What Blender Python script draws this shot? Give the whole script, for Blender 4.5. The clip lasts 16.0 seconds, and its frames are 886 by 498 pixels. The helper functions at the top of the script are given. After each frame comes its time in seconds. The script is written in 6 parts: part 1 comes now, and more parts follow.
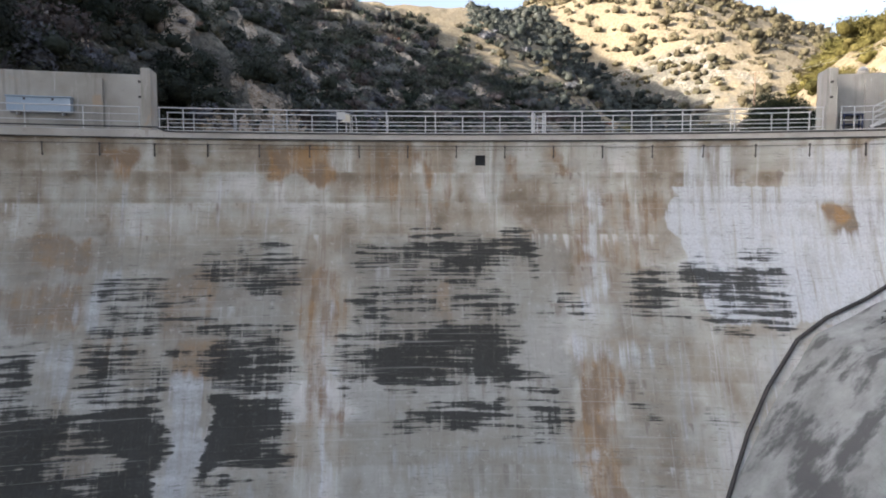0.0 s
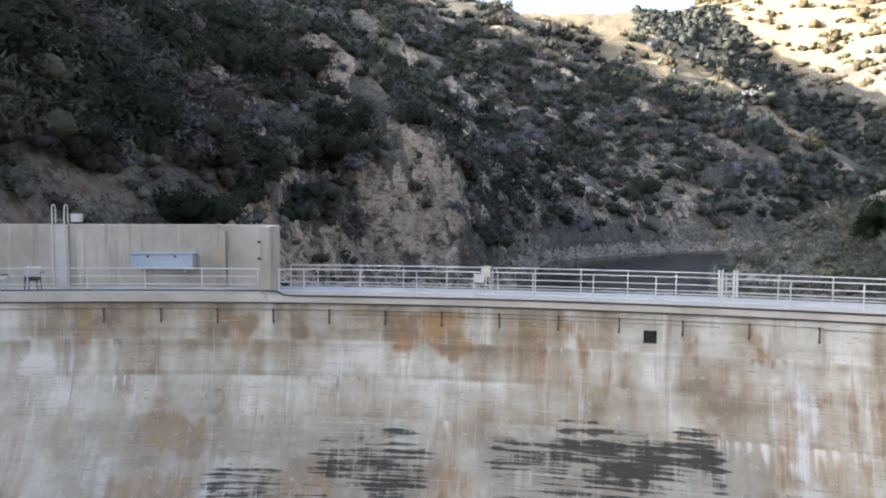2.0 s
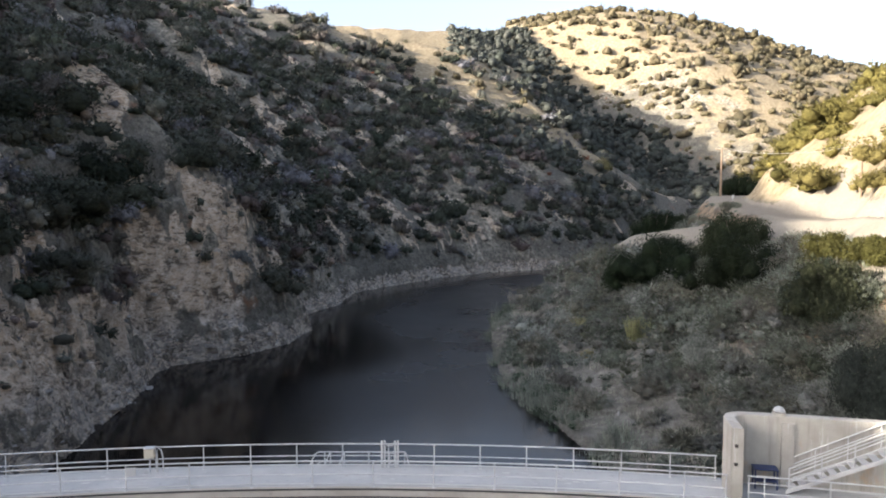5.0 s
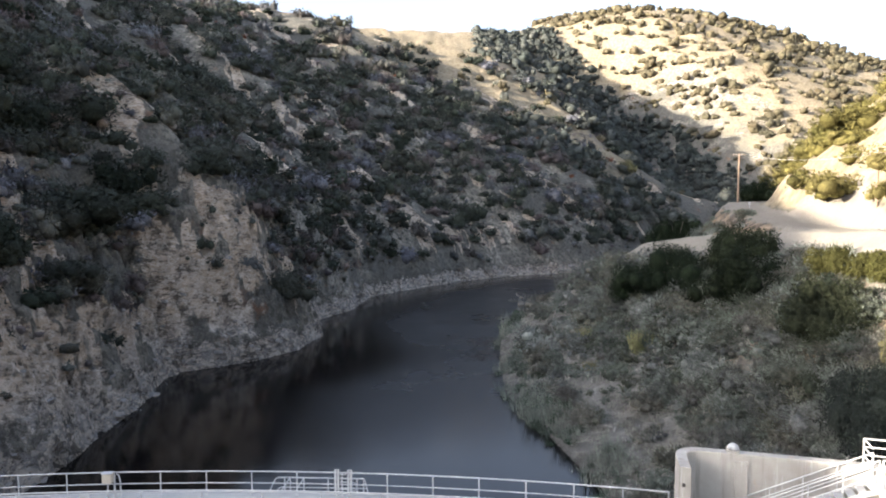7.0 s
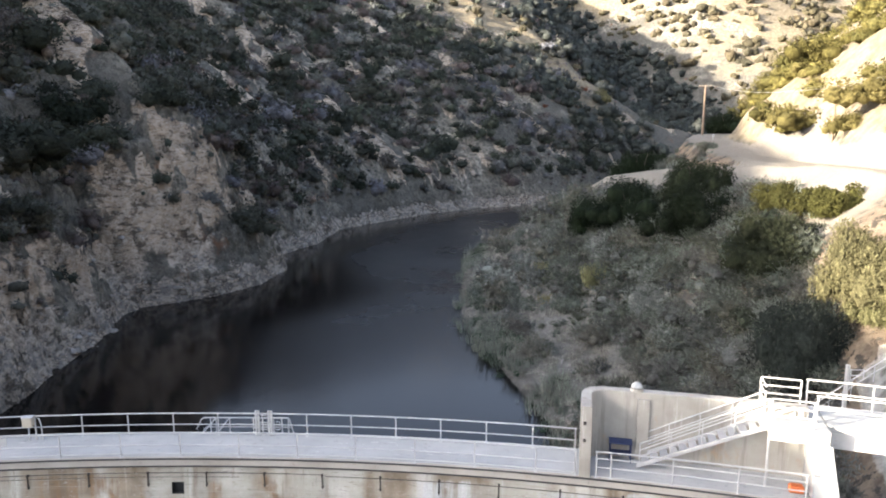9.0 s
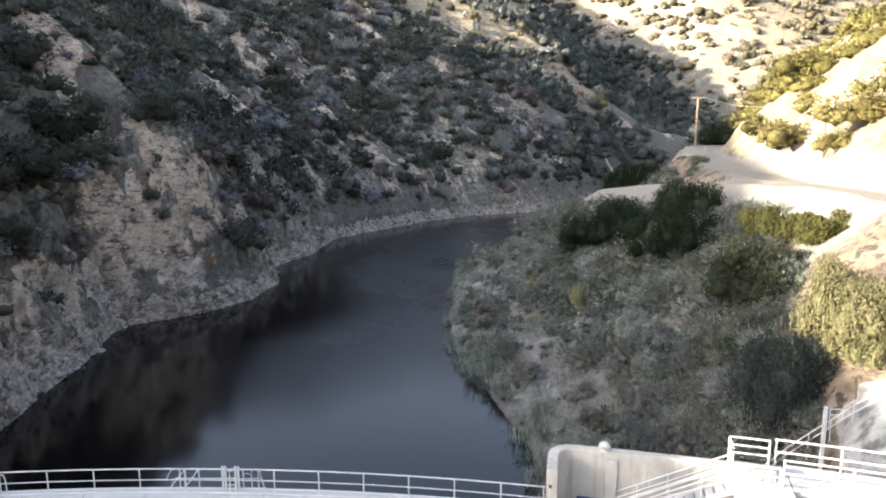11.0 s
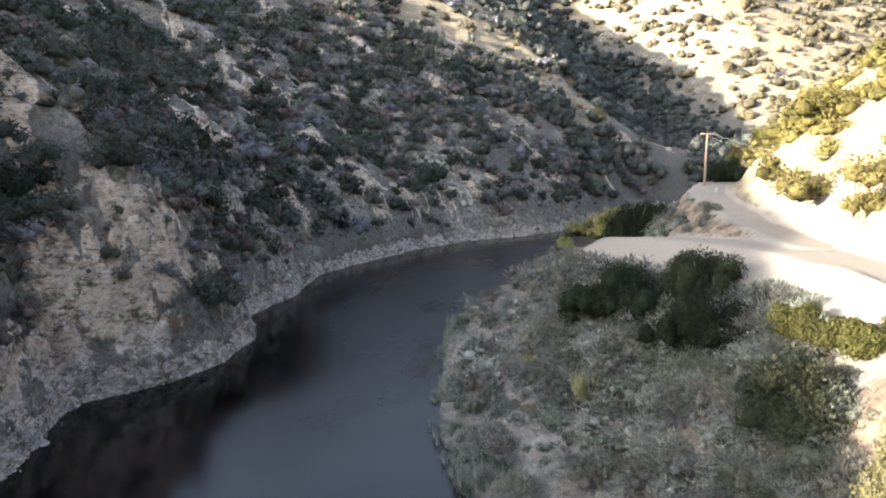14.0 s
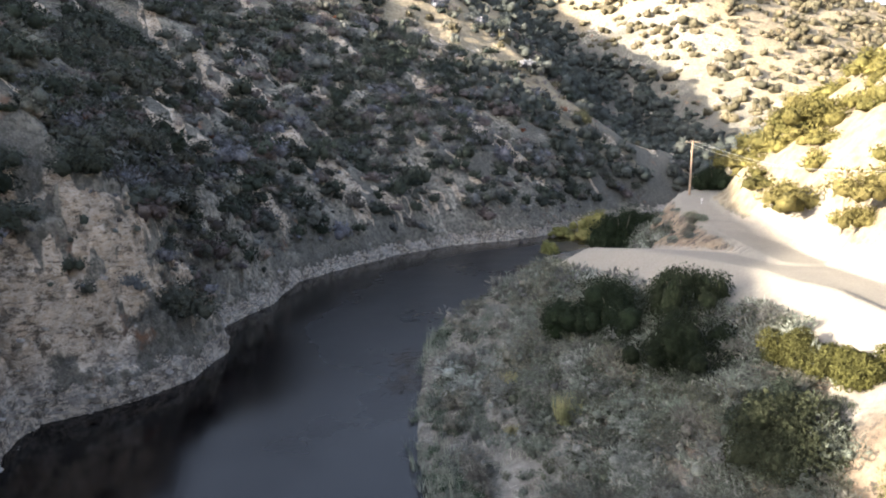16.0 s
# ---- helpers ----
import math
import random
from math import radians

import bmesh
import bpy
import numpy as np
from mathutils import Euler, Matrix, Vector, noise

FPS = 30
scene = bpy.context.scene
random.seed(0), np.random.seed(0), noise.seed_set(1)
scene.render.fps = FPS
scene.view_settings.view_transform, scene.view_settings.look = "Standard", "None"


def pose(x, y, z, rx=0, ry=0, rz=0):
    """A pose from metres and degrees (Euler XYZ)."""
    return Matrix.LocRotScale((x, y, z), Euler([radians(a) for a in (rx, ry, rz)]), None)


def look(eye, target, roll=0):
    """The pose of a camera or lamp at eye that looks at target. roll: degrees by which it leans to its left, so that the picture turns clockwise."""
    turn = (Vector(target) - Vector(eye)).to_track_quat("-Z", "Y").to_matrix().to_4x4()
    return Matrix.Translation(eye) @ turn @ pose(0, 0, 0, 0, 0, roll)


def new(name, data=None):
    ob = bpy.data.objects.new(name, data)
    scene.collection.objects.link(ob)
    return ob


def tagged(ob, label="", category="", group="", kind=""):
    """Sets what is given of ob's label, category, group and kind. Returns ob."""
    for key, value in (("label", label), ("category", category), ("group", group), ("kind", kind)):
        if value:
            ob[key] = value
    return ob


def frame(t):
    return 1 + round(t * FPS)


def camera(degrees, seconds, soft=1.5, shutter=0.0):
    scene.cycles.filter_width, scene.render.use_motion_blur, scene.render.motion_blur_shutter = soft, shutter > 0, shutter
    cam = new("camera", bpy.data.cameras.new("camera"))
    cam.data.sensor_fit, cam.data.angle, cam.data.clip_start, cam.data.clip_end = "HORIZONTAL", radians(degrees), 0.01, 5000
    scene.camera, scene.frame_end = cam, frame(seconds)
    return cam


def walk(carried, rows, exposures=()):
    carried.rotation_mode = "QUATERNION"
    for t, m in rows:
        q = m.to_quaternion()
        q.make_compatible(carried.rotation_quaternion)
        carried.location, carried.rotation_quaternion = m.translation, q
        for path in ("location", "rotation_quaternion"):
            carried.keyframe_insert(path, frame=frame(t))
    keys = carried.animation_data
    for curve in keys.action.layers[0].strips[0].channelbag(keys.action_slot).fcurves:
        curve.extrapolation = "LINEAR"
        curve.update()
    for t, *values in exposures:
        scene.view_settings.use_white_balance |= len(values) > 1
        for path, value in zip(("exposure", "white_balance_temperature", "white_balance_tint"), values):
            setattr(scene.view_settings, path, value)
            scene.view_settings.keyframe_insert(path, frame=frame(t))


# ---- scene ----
cam = camera(67.0, 16.0, soft=1.9)
METRES, EYE, TILT, LEAN, TURN = 47.0, -3.3, -4.2, 0.0, 0.0
ROWS = [
    (0.0, 0.0, 0.0, 0.0, -0.0, 0.0, 0.0),
    (0.5, -0.0008, 0.0309, 0.0411, 4.28, 0.05, -0.36),
    (1.0, 0.0009, 0.0603, 0.0827, 8.66, 0.09, -0.8),
    (1.5, 0.0001, 0.0878, 0.1211, 11.47, 0.11, -1.1),
    (2.0, -0.0021, 0.1174, 0.1621, 13.3, 0.15, -1.29),
    (2.5, -0.0003, 0.1339, 0.2007, 13.5, 0.21, -1.34),
    (3.0, 0.0218, 0.1337, 0.2288, 0.08, 0.44, -0.13),
    (3.5, 0.057, 0.1324, 0.2557, -10.13, 0.51, 0.78),
    (4.0, 0.0888, 0.1315, 0.2859, -8.16, 0.55, 0.66),
    (4.5, 0.1206, 0.1336, 0.305, -3.24, 0.58, 0.26),
    (7.0, 0.2115, 0.1359, 0.3453, 1.45, 0.54, -0.15),
    (7.5, 0.2367, 0.1389, 0.3497, 0.5, -0.86, -0.1),
    (8.0, 0.2482, 0.1392, 0.3552, 0.06, -3.71, -0.05),
    (8.5, 0.2592, 0.1389, 0.3576, -0.21, -5.47, -0.05),
    (9.0, 0.2682, 0.1395, 0.3579, -0.38, -5.42, -0.02),
    (11.5, 0.3023, 0.1596, 0.4266, -0.46, -5.37, 0.09),
    (12.0, 0.3067, 0.1975, 0.4503, -0.54, -5.36, 0.17),
    (12.5, 0.3113, 0.2367, 0.4786, -0.56, -5.37, 0.21),
    (13.0, 0.3158, 0.2758, 0.5078, -0.58, -5.37, 0.25),
    (13.5, 0.3202, 0.3172, 0.5409, -0.61, -5.37, 0.25),
    (14.0, 0.3263, 0.3583, 0.5692, -0.64, -5.38, 0.24),
    (14.5, 0.3362, 0.4156, 0.571, -0.68, -5.35, 0.2),
    (15.0, 0.3461, 0.4293, 0.5739, -1.01, -5.4, 0.15),
    (15.5, 0.3446, 0.4268, 0.5839, -1.47, -5.43, 0.07),
    (16.0, 0.3457, 0.4258, 0.601, -1.87, -5.45, 0.01),
]
walk(cam, [(t, pose(0, 0, EYE, TILT, LEAN, TURN) @ pose(METRES * x, METRES * y, METRES * z, 90 + pitch, roll, yaw)) for t, x, y, z, yaw, pitch, roll in ROWS],
     [(0.0, 1.8, 5950, 14), (1.5, 2.25, 5950, 14), (2.5, 2.5, 5900, 14), (3.0, 2.15, 6000, 14), (3.5, 1.6, 6200, 14), (4.0, 1.55, 6150, 14), (4.5, 1.78, 6100, 14),
      (7.0, 2.24, 5950, 14), (9.0, 2.35, 6000, 14), (11.5, 2.62, 6000, 14), (13.0, 2.72, 6000, 14), (14.5, 2.65, 6000, 14), (16.0, 2.55, 6050, 14)])
# ---------------------------------------------------------------- world, sun
WATER_Z = -10.8
SUN_DIR = Vector((-0.93, -0.36, 0.27)).normalized()
world = bpy.data.worlds.new("sky")
scene.world = world
world.use_nodes = True
wn = world.node_tree
sky = wn.nodes.new("ShaderNodeTexSky")
sky.sky_type = "NISHITA"
sky.sun_disc = False
sky.sun_elevation = math.asin(SUN_DIR.z)
sky.sun_rotation = math.atan2(SUN_DIR.x, SUN_DIR.y)
sky.dust_density = 4.5
sky.air_density = 0.9
bg = wn.nodes["Background"]
bg.inputs["Strength"].default_value = 0.135
haze = wn.nodes.new("ShaderNodeHueSaturation")
haze.inputs["Saturation"].default_value = 0.64
wn.links.new(sky.outputs[0], haze.inputs["Color"])
wn.links.new(haze.outputs[0], bg.inputs["Color"])
sun_data = bpy.data.lights.new("sun", "SUN")
sun_data.energy = 5.0
sun_data.angle = radians(0.5)
sun_data.color = (1.0, 0.85, 0.62)
sun = new("sun", sun_data)
sun.matrix_world = look((0, 0, 200), Vector((0, 0, 200)) - SUN_DIR)

# ---------------------------------------------------------------- noise in plan
def vnoise(x, y, seed=0):
    """Smooth value noise, -1 to 1, on a unit lattice."""
    tab = np.random.RandomState(seed).rand(256, 256) * 2 - 1
    xi, yi = np.floor(x).astype(int), np.floor(y).astype(int)
    fx, fy = x - xi, y - yi
    fx, fy = fx * fx * (3 - 2 * fx), fy * fy * (3 - 2 * fy)
    a, b = tab[xi & 255, yi & 255], tab[(xi + 1) & 255, yi & 255]
    c, d = tab[xi & 255, (yi + 1) & 255], tab[(xi + 1) & 255, (yi + 1) & 255]
    return (a * (1 - fx) + b * fx) * (1 - fy) + (c * (1 - fx) + d * fx) * fy


def fbm(x, y, size, octaves=4, seed=0, gain=0.5):
    out, amp, tot = 0.0, 1.0, 0.0
    for k in range(octaves):
        ca, sa = math.cos(0.6 * k + 0.3), math.sin(0.6 * k + 0.3)
        out = out + amp * vnoise((ca * x - sa * y) / size + 17 * k, (sa * x + ca * y) / size + 5 * k, seed + k)
        tot += amp
        amp *= gain
        size *= 0.5
    return out / tot


def smooth(x, a, b):
    t = np.clip((x - a) / (b - a), 0, 1)
    return t * t * (3 - 2 * t)


def line_distance(x, y, pts):
    """Distance to a polyline, the side (positive on its left), the place along it and the nearest y."""
    best = np.full(np.shape(x), 1e12)
    side, along, ny = np.zeros(np.shape(x)), np.zeros(np.shape(x)), np.zeros(np.shape(x))
    run = 0.0
    for (ax, ay), (bx, by) in zip(pts[:-1], pts[1:]):
        dx, dy = bx - ax, by - ay
        length = math.hypot(dx, dy)
        t = np.clip(((x - ax) * dx + (y - ay) * dy) / length ** 2, 0, 1)
        px, py = ax + t * dx, ay + t * dy
        d = (x - px) ** 2 + (y - py) ** 2
        near = d < best - 1e-9
        best = np.where(near, d, best)
        side = np.where(near, np.sign(dx * (y - ay) - dy * (x - ax)), side)
        along = np.where(near, run + t * length, along)
        ny = np.where(near, py, ny)
        run += length
    return np.sqrt(best), side, along, ny


def blocks(x, y, size, seed=0):
    """Broken rock in plan: a random level, 0 to 1, for each uneven block, and the distance to its nearest joint."""
    tab = np.random.RandomState(seed).rand(3, 128, 128)
    gx, gy = x / size, y / size
    ix, iy = np.floor(gx).astype(int), np.floor(gy).astype(int)
    f1, f2, level = np.full(np.shape(x), 9.0), np.full(np.shape(x), 9.0), np.zeros(np.shape(x))
    for dx in (-1, 0, 1):
        for dy in (-1, 0, 1):
            i, j = (ix + dx) & 127, (iy + dy) & 127
            d = np.hypot(ix + dx + tab[0, i, j] - gx, iy + dy + tab[1, i, j] - gy)
            near = d < f1
            f2 = np.where(near, f1, np.minimum(f2, d))
            level = np.where(near, tab[2, i, j], level)
            f1 = np.where(near, d, f1)
    return level, (f2 - f1) * size


def in_polygon(x, y, pts):
    inside = np.zeros(np.shape(x), bool)
    for (ax, ay), (bx, by) in zip(pts, pts[1:] + pts[:1]):
        cross = ((ay > y) != (by > y)) & (x < (bx - ax) * (y - ay) / (by - ay + 1e-12) + ax)
        inside ^= cross
    return inside


# ---------------------------------------------------------------- plan of the valley
LEFT_SHORE = [(-34, -600), (-30, -60), (-25, 30), (-25.5, 66), (-27.5, 88), (-29, 99), (-21, 106), (-16, 114), (-14.7, 126), (-19, 141),
              (-14, 158), (-13, 178), (-4, 193), (9, 212), (26, 230), (45, 240), (58, 250), (76, 276), (105, 310), (170, 350), (290, 400), (900, 520)]
RIGHT_SHORE = [(30, -600), (28, -60), (18.0, 30), (18.8, 38), (21.2, 50), (21.8, 61), (18.5, 77), (15.7, 88), (15.6, 103), (17.5, 122), (27, 152), (38, 176),
               (52, 210), (66, 224), (86, 236), (102, 266), (122, 295), (180, 332), (300, 380), (900, 495)]
TERRACE = [(42, 124), (46, 116), (48.5, 104), (52.3, 91), (54, 80), (52, 62), (51, 48), (56, 47), (58, 58), (61, 80), (61.5, 104), (57, 107), (52.5, 113), (48, 121), (44, 126)]
ROAD = [(59.5, 96), (60.2, 106), (59.8, 113), (60.3, 120), (61.3, 128), (63, 136), (67, 143), (75, 150), (88, 162), (110, 178)]
BARE_Y, BARE_X = [38, 44, 50, 58, 64, 72, 80, 88, 170], [33, 35.5, 38.2, 41.5, 44, 47.3, 48.5, 50, 60]
CREST = [(-60, 405), (0, 405), (30, 402), (54, 390), (75, 364), (98, 356), (125, 346)]
CLEFT = [(-27, 98), (-33, 100), (-42, 103)]
GULLY = [(167, 352), (173, 420), (150, 520), (94, 640), (40, 800)]


def downstream(x, y):
    """The canyon below the dam."""
    dr = np.interp(x - 5, [-60, -14, 0, 6, 11, 14.3, 20, 25, 35, 60, 120, 300], [0, 0, 0, 10, 15.8, 17.5, 23, 26, 31, 48, 90, 150])
    dl = np.interp(-23 - x, [-40, 0, 12, 40, 80, 140, 260, 600], [0, 0, 16, 36, 44, 50, 60, 70])
    return -25 + np.maximum(dr, dl)


def height(x, y, fine=True):
    x, y = np.asarray(x, float), np.asarray(y, float)
    dl, sl, al, nyl = line_distance(x, y, LEFT_SHORE)
    dr, sr, ar, nyr = line_distance(x, y, RIGHT_SHORE)
    dl, dr = dl * sl, -dr * sr
    wob = fbm(x, y, 9.0, 3, 40) * 1.6 if fine else 0.0
    # left hillside
    d = np.maximum(dl + wob, 0)
    rise = np.interp(d, [0, 2, 11, 30, 50, 80, 120, 180, 260, 400, 700, 1500], [0, 4, 17, 35, 50, 66, 87, 120, 150, 165, 175, 120])
    rise = rise * (1 - 0.17 * np.exp(-((x + 22) / 42) ** 2 - ((y - 240) / 36) ** 2))
    rise = rise * (1 + 0.22 * np.exp(-((x + 38) / 34) ** 2 - ((y - 132) / 40) ** 2))
    # unseen near-left ridge lowered, then raised in two spots, to set the shadow edge
    rise = rise * (1 - (0.07) * (1 - smooth(y, 20, 150)) * smooth(d, 40, 110) - 0.37 * (1 - smooth(y, -70, 30)) * smooth(d, 10, 60))
    rise = rise + 9 * np.exp(-((x + 185) / 45) ** 2 - ((y + 22) / 18) ** 2) + 1.8 * np.exp(-((x + 78) / 18) ** 2 - ((y + 4) / 16) ** 2)
    rise = rise + 13 * np.exp(-((x - 45) / 60) ** 2 - ((y - 430) / 55) ** 2)
    # dip added in the unseen ridge so that sun reaches the road cut
    rise = rise - 5 * np.exp(-((x + 174) / 40) ** 2 - ((y - 40) / 22) ** 2)
    far = 70 * np.exp(-((x - 188) / 212) ** 2) * smooth(y, 430, 760)
    g, _, _, _ = line_distance(x, y, GULLY)
    rise = rise + far - 64 * (1 - 0.88 * smooth(y, 555, 670)) * np.exp(-(g / 53) ** 2) * smooth(d, 15, 80)
    amp = smooth(d, 3, 45)
    wx, wy = x + 9 * fbm(x, y, 40, 2, 3), y + 9 * fbm(x, y, 40, 2, 4)
    ribs = 0.8 * fbm((0.83 * wy + 0.55 * wx) / 17.0, (0.83 * wx - 0.55 * wy) / 60.0, 1.0, 3, 7)
    ridged = 0.22 - np.abs(fbm((0.83 * wy + 0.55 * wx) / 24.0, (0.83 * wx - 0.55 * wy) / 85.0, 1.0, 3, 15))
    zl = WATER_Z + rise + amp * (5.5 * ribs + (5.0 + 4.0 * smooth(y, 130, 180)) * ridged * (1 - 0.7 * smooth(y, 260, 340)) + 4.0 * fbm(x, y, 60, 3, 9) + (2.2 * fbm(x, y, 14, 3, 11) if fine else 0))
    # right bank and hill
    e = np.maximum(dr + 0.7 * wob, 0)
    m = np.interp(y, [36, 45, 52, 58, 65, 80, 100, 140], [0.6, 0.6, 0.68, 0.72, 0.67, 0.6, 0.5, 0.55])
    m = m * np.interp(e, [0, 6, 10, 13, 16, 18, 24], [1.0, 0.57, 0.52, 0.58, 0.82, 0.93, 1.0])
    m = m + smooth(y, 66, 78) * (1 - smooth(y, 100, 112)) * np.interp(e, [0, 5, 9, 14, 18, 24], [0, 0.02, 0.06, 0.085, 0.04, 0])
    late = smooth(y, 112, 126)
    m = m * (1 - late) + late * 0.55 * np.interp(e, [0, 16, 24, 34], [0.22, 0.25, 0.5, 1.0])
    bank = np.minimum(e, 46) * m
    hill = np.interp(e - 46, [-2, 3, 26, 70, 140, 400], [0, 5.5, 29, 56, 86, 96])
    zr = WATER_Z + np.minimum(bank, 22.5 + 0.1 * e) + hill + smooth(e, 2, 20) * (1.0 * fbm(x, y, 12, 3, 21) + smooth(e, 46, 70) * 4 * fbm(x, y, 28, 3, 23))
    # terrace and road: cut and fill
    ts = line_distance(x, y, TERRACE + TERRACE[:1])[0]
    ts = np.where(in_polygon(x, y, TERRACE), 0, ts)
    top = np.interp(y, [91, 104, 116, 125], [9.4, 8.6, 7.4, 6.0]) + 0.06 * fbm(x, y, 5, 2, 31)
    zr = np.clip(zr, top - np.interp(y, [62, 84], [1.0, 0.62]) * ts, top + 1.5 * ts)
    rd, _, ra, _ = line_distance(x, y, ROAD)
    rd = np.maximum(rd - 2.9, 0)
    rz = np.interp(ra, [0, 9, 16, 24, 32, 41, 50, 110], [9.4, 9.6, 10.2, 11.0, 11.8, 12.9, 13.4, 13.8])
    zr = np.clip(zr, rz - 1.45 * rd, rz + 1.5 * rd)
    bed = WATER_Z - np.minimum(0.7 * np.minimum(np.maximum(-dl, 0), np.maximum(-dr, 0)), 7)
    z = np.where(dl > 0, zl, np.where(dr > 0, zr, bed))
    below = downstream(x, y) + (1.0 * fbm(x, y, 9, 4, 51) if fine else 0)
    ridge = np.where(x < -60, np.maximum(below, zl - 6), below)
    z = z + (ridge - z) * (1 - smooth(y, 28.0, 33.5))
    if fine:
        crest = 0.28 - np.abs(fbm(x + 0.5 * y, y - 0.3 * x, 15, 3, 66, 0.55))
        z = z + 3.4 * crest * smooth(dl, 8, 16) * smooth(x, -68, -60) * (1 - smooth(y, 260, 330)) * smooth(y, 45, 60)
        cliff = smooth(dl, 0.5, 4) * (1 - smooth(dl, 16, 30)) * smooth(y, 60, 80) * (1 - smooth(y, 150, 230))
        ca = np.abs(fbm(x, y, 9.0, 3, 61, 0.6))
        cb = np.abs(fbm(x, y, 3.2, 3, 65, 0.6))
        z = z + cliff * (1.5 * (0.22 - ca) + 0.6 * (0.2 - cb) + 0.6 * np.sign(np.sin(z * 1.5 + 3 * fbm(x, y, 6, 2, 63))))
        warp = 1.2 * fbm(x, y, 4, 2, 68)
        big, joint = blocks(al + 0.4 * z + warp, 1.25 * z - 0.25 * al, 4.4, 64)
        small, crack = blocks(al - 0.3 * z, 1.5 * z + 0.3 * al + warp, 1.8, 62)
        z = z - 3.2 * cliff * np.exp(-((line_distance(x, y, CLEFT)[0] + 0.5 * warp) / 1.0) ** 2)
        z = z + cliff * (2.4 * (big - 0.5) + 1.3 * (small - 0.5) - 1.0 * (1 - smooth(joint, 0.1, 0.7)) - 0.35 * (1 - smooth(crack, 0.05, 0.35)))
        shelf = smooth(dl, 0.2, 1.2) * (1 - smooth(dl, 4, 9)) * smooth(y, 50, 70) * (1 - cliff)
        z = z + shelf * (1.1 * (small - 0.5) + 0.7 * (big - 0.5))
        z = z + smooth(np.maximum(dl, dr - 2), 0, 4) * 0.35 * fbm(x, y, 2.6, 3, 71) * (1 - smooth(8 - ts, 0, 8) * smooth(y, 44, 60))
    return z


# ---------------------------------------------------------------- materials
def shader(name):
    m = bpy.data.materials.new(name)
    m.use_nodes = True
    return m, m.node_tree, m.node_tree.nodes["Principled BSDF"]


def node(nt, kind, **values):
    n = nt.nodes.new(kind)
    for k, v in values.items():
        n.inputs[k.replace("_", " ")].default_value = v
    return n


def noise_node(nt, scale, detail=6.0, rough=0.6, stretch=None, source="Object"):
    co = nt.nodes.new("ShaderNodeTexCoord")
    out = co.outputs[source]
    if stretch:
        mp = nt.nodes.new("ShaderNodeMapping")
        mp.inputs["Scale"].default_value = stretch
        nt.links.new(out, mp.inputs[0])
        out = mp.outputs[0]
    n = node(nt, "ShaderNodeTexNoise", Scale=scale, Detail=detail, Roughness=rough)
    nt.links.new(out, n.inputs["Vector"])
    return n.outputs["Fac"]


def ramp(nt, fac, stops):
    r = nt.nodes.new("ShaderNodeValToRGB")
    nt.links.new(fac, r.inputs[0])
    el = r.color_ramp.elements
    while len(el) < len(stops):
        el.new(0.5)
    for e, (p, c) in zip(el, stops):
        e.position, e.color = p, (*c, 1)
    return r.outputs[0]


def mix(nt, fac, a, b, mode="MIX"):
    m = nt.nodes.new("ShaderNodeMix")
    m.data_type, m.blend_type = "RGBA", mode
    for sock, v in ((m.inputs[0], fac), (m.inputs[6], a), (m.inputs[7], b)):
        if isinstance(v, bpy.types.NodeSocket):
            nt.links.new(v, sock)
        elif isinstance(v, (int, float)):
            sock.default_value = v
        else:
            sock.default_value = (*v, 1)
    return m.outputs[2]


def maths(nt, op, a, b=0.0, c=0.0):
    m = nt.nodes.new("ShaderNodeMath")
    m.operation = op
    for sock, v in zip(m.inputs, (a, b, c)):
        if isinstance(v, bpy.types.NodeSocket):
            nt.links.new(v, sock)
        else:
            sock.default_value = v
    return m.outputs[0]


def step(nt, v, a, b):
    m = nt.nodes.new("ShaderNodeMapRange")
    m.interpolation_type = "SMOOTHSTEP"
    nt.links.new(v, m.inputs[0])
    m.inputs[1].default_value, m.inputs[2].default_value = a, b
    return m.outputs[0]


def attr(nt, name):
    a = nt.nodes.new("ShaderNodeAttribute")
    a.attribute_name = name
    return a.outputs["Fac"]


def bump(nt, bsdf, h, strength, distance):
    b = node(nt, "ShaderNodeBump", Strength=strength, Distance=distance)
    nt.links.new(h, b.inputs["Height"])
    nt.links.new(b.outputs[0], bsdf.inputs["Normal"])


def plain(name, dark, light, scale=6.0, rough=0.7, metal=0.0, relief=0.003, worn=None):
    """Paint, metal or concrete: two tones of grain, larger stains, fine relief."""
    m, nt, b = shader(name)
    fine, wide = noise_node(nt, scale * 6, 5, 0.65), noise_node(nt, scale * 0.5, 4, 0.6)
    col = ramp(nt, wide, [(0.3, dark), (0.7, light)])
    col = mix(nt, step(nt, fine, 0.55, 0.8), col, [0.8 * v for v in dark])
    if worn:
        col = mix(nt, step(nt, noise_node(nt, scale * 1.7, 8, 0.7), 0.6, 0.68), col, worn)
    nt.links.new(col, b.inputs["Base Color"])
    b.inputs["Roughness"].default_value, b.inputs["Metallic"].default_value = rough, metal
    bump(nt, b, fine, 0.5, relief)
    return m


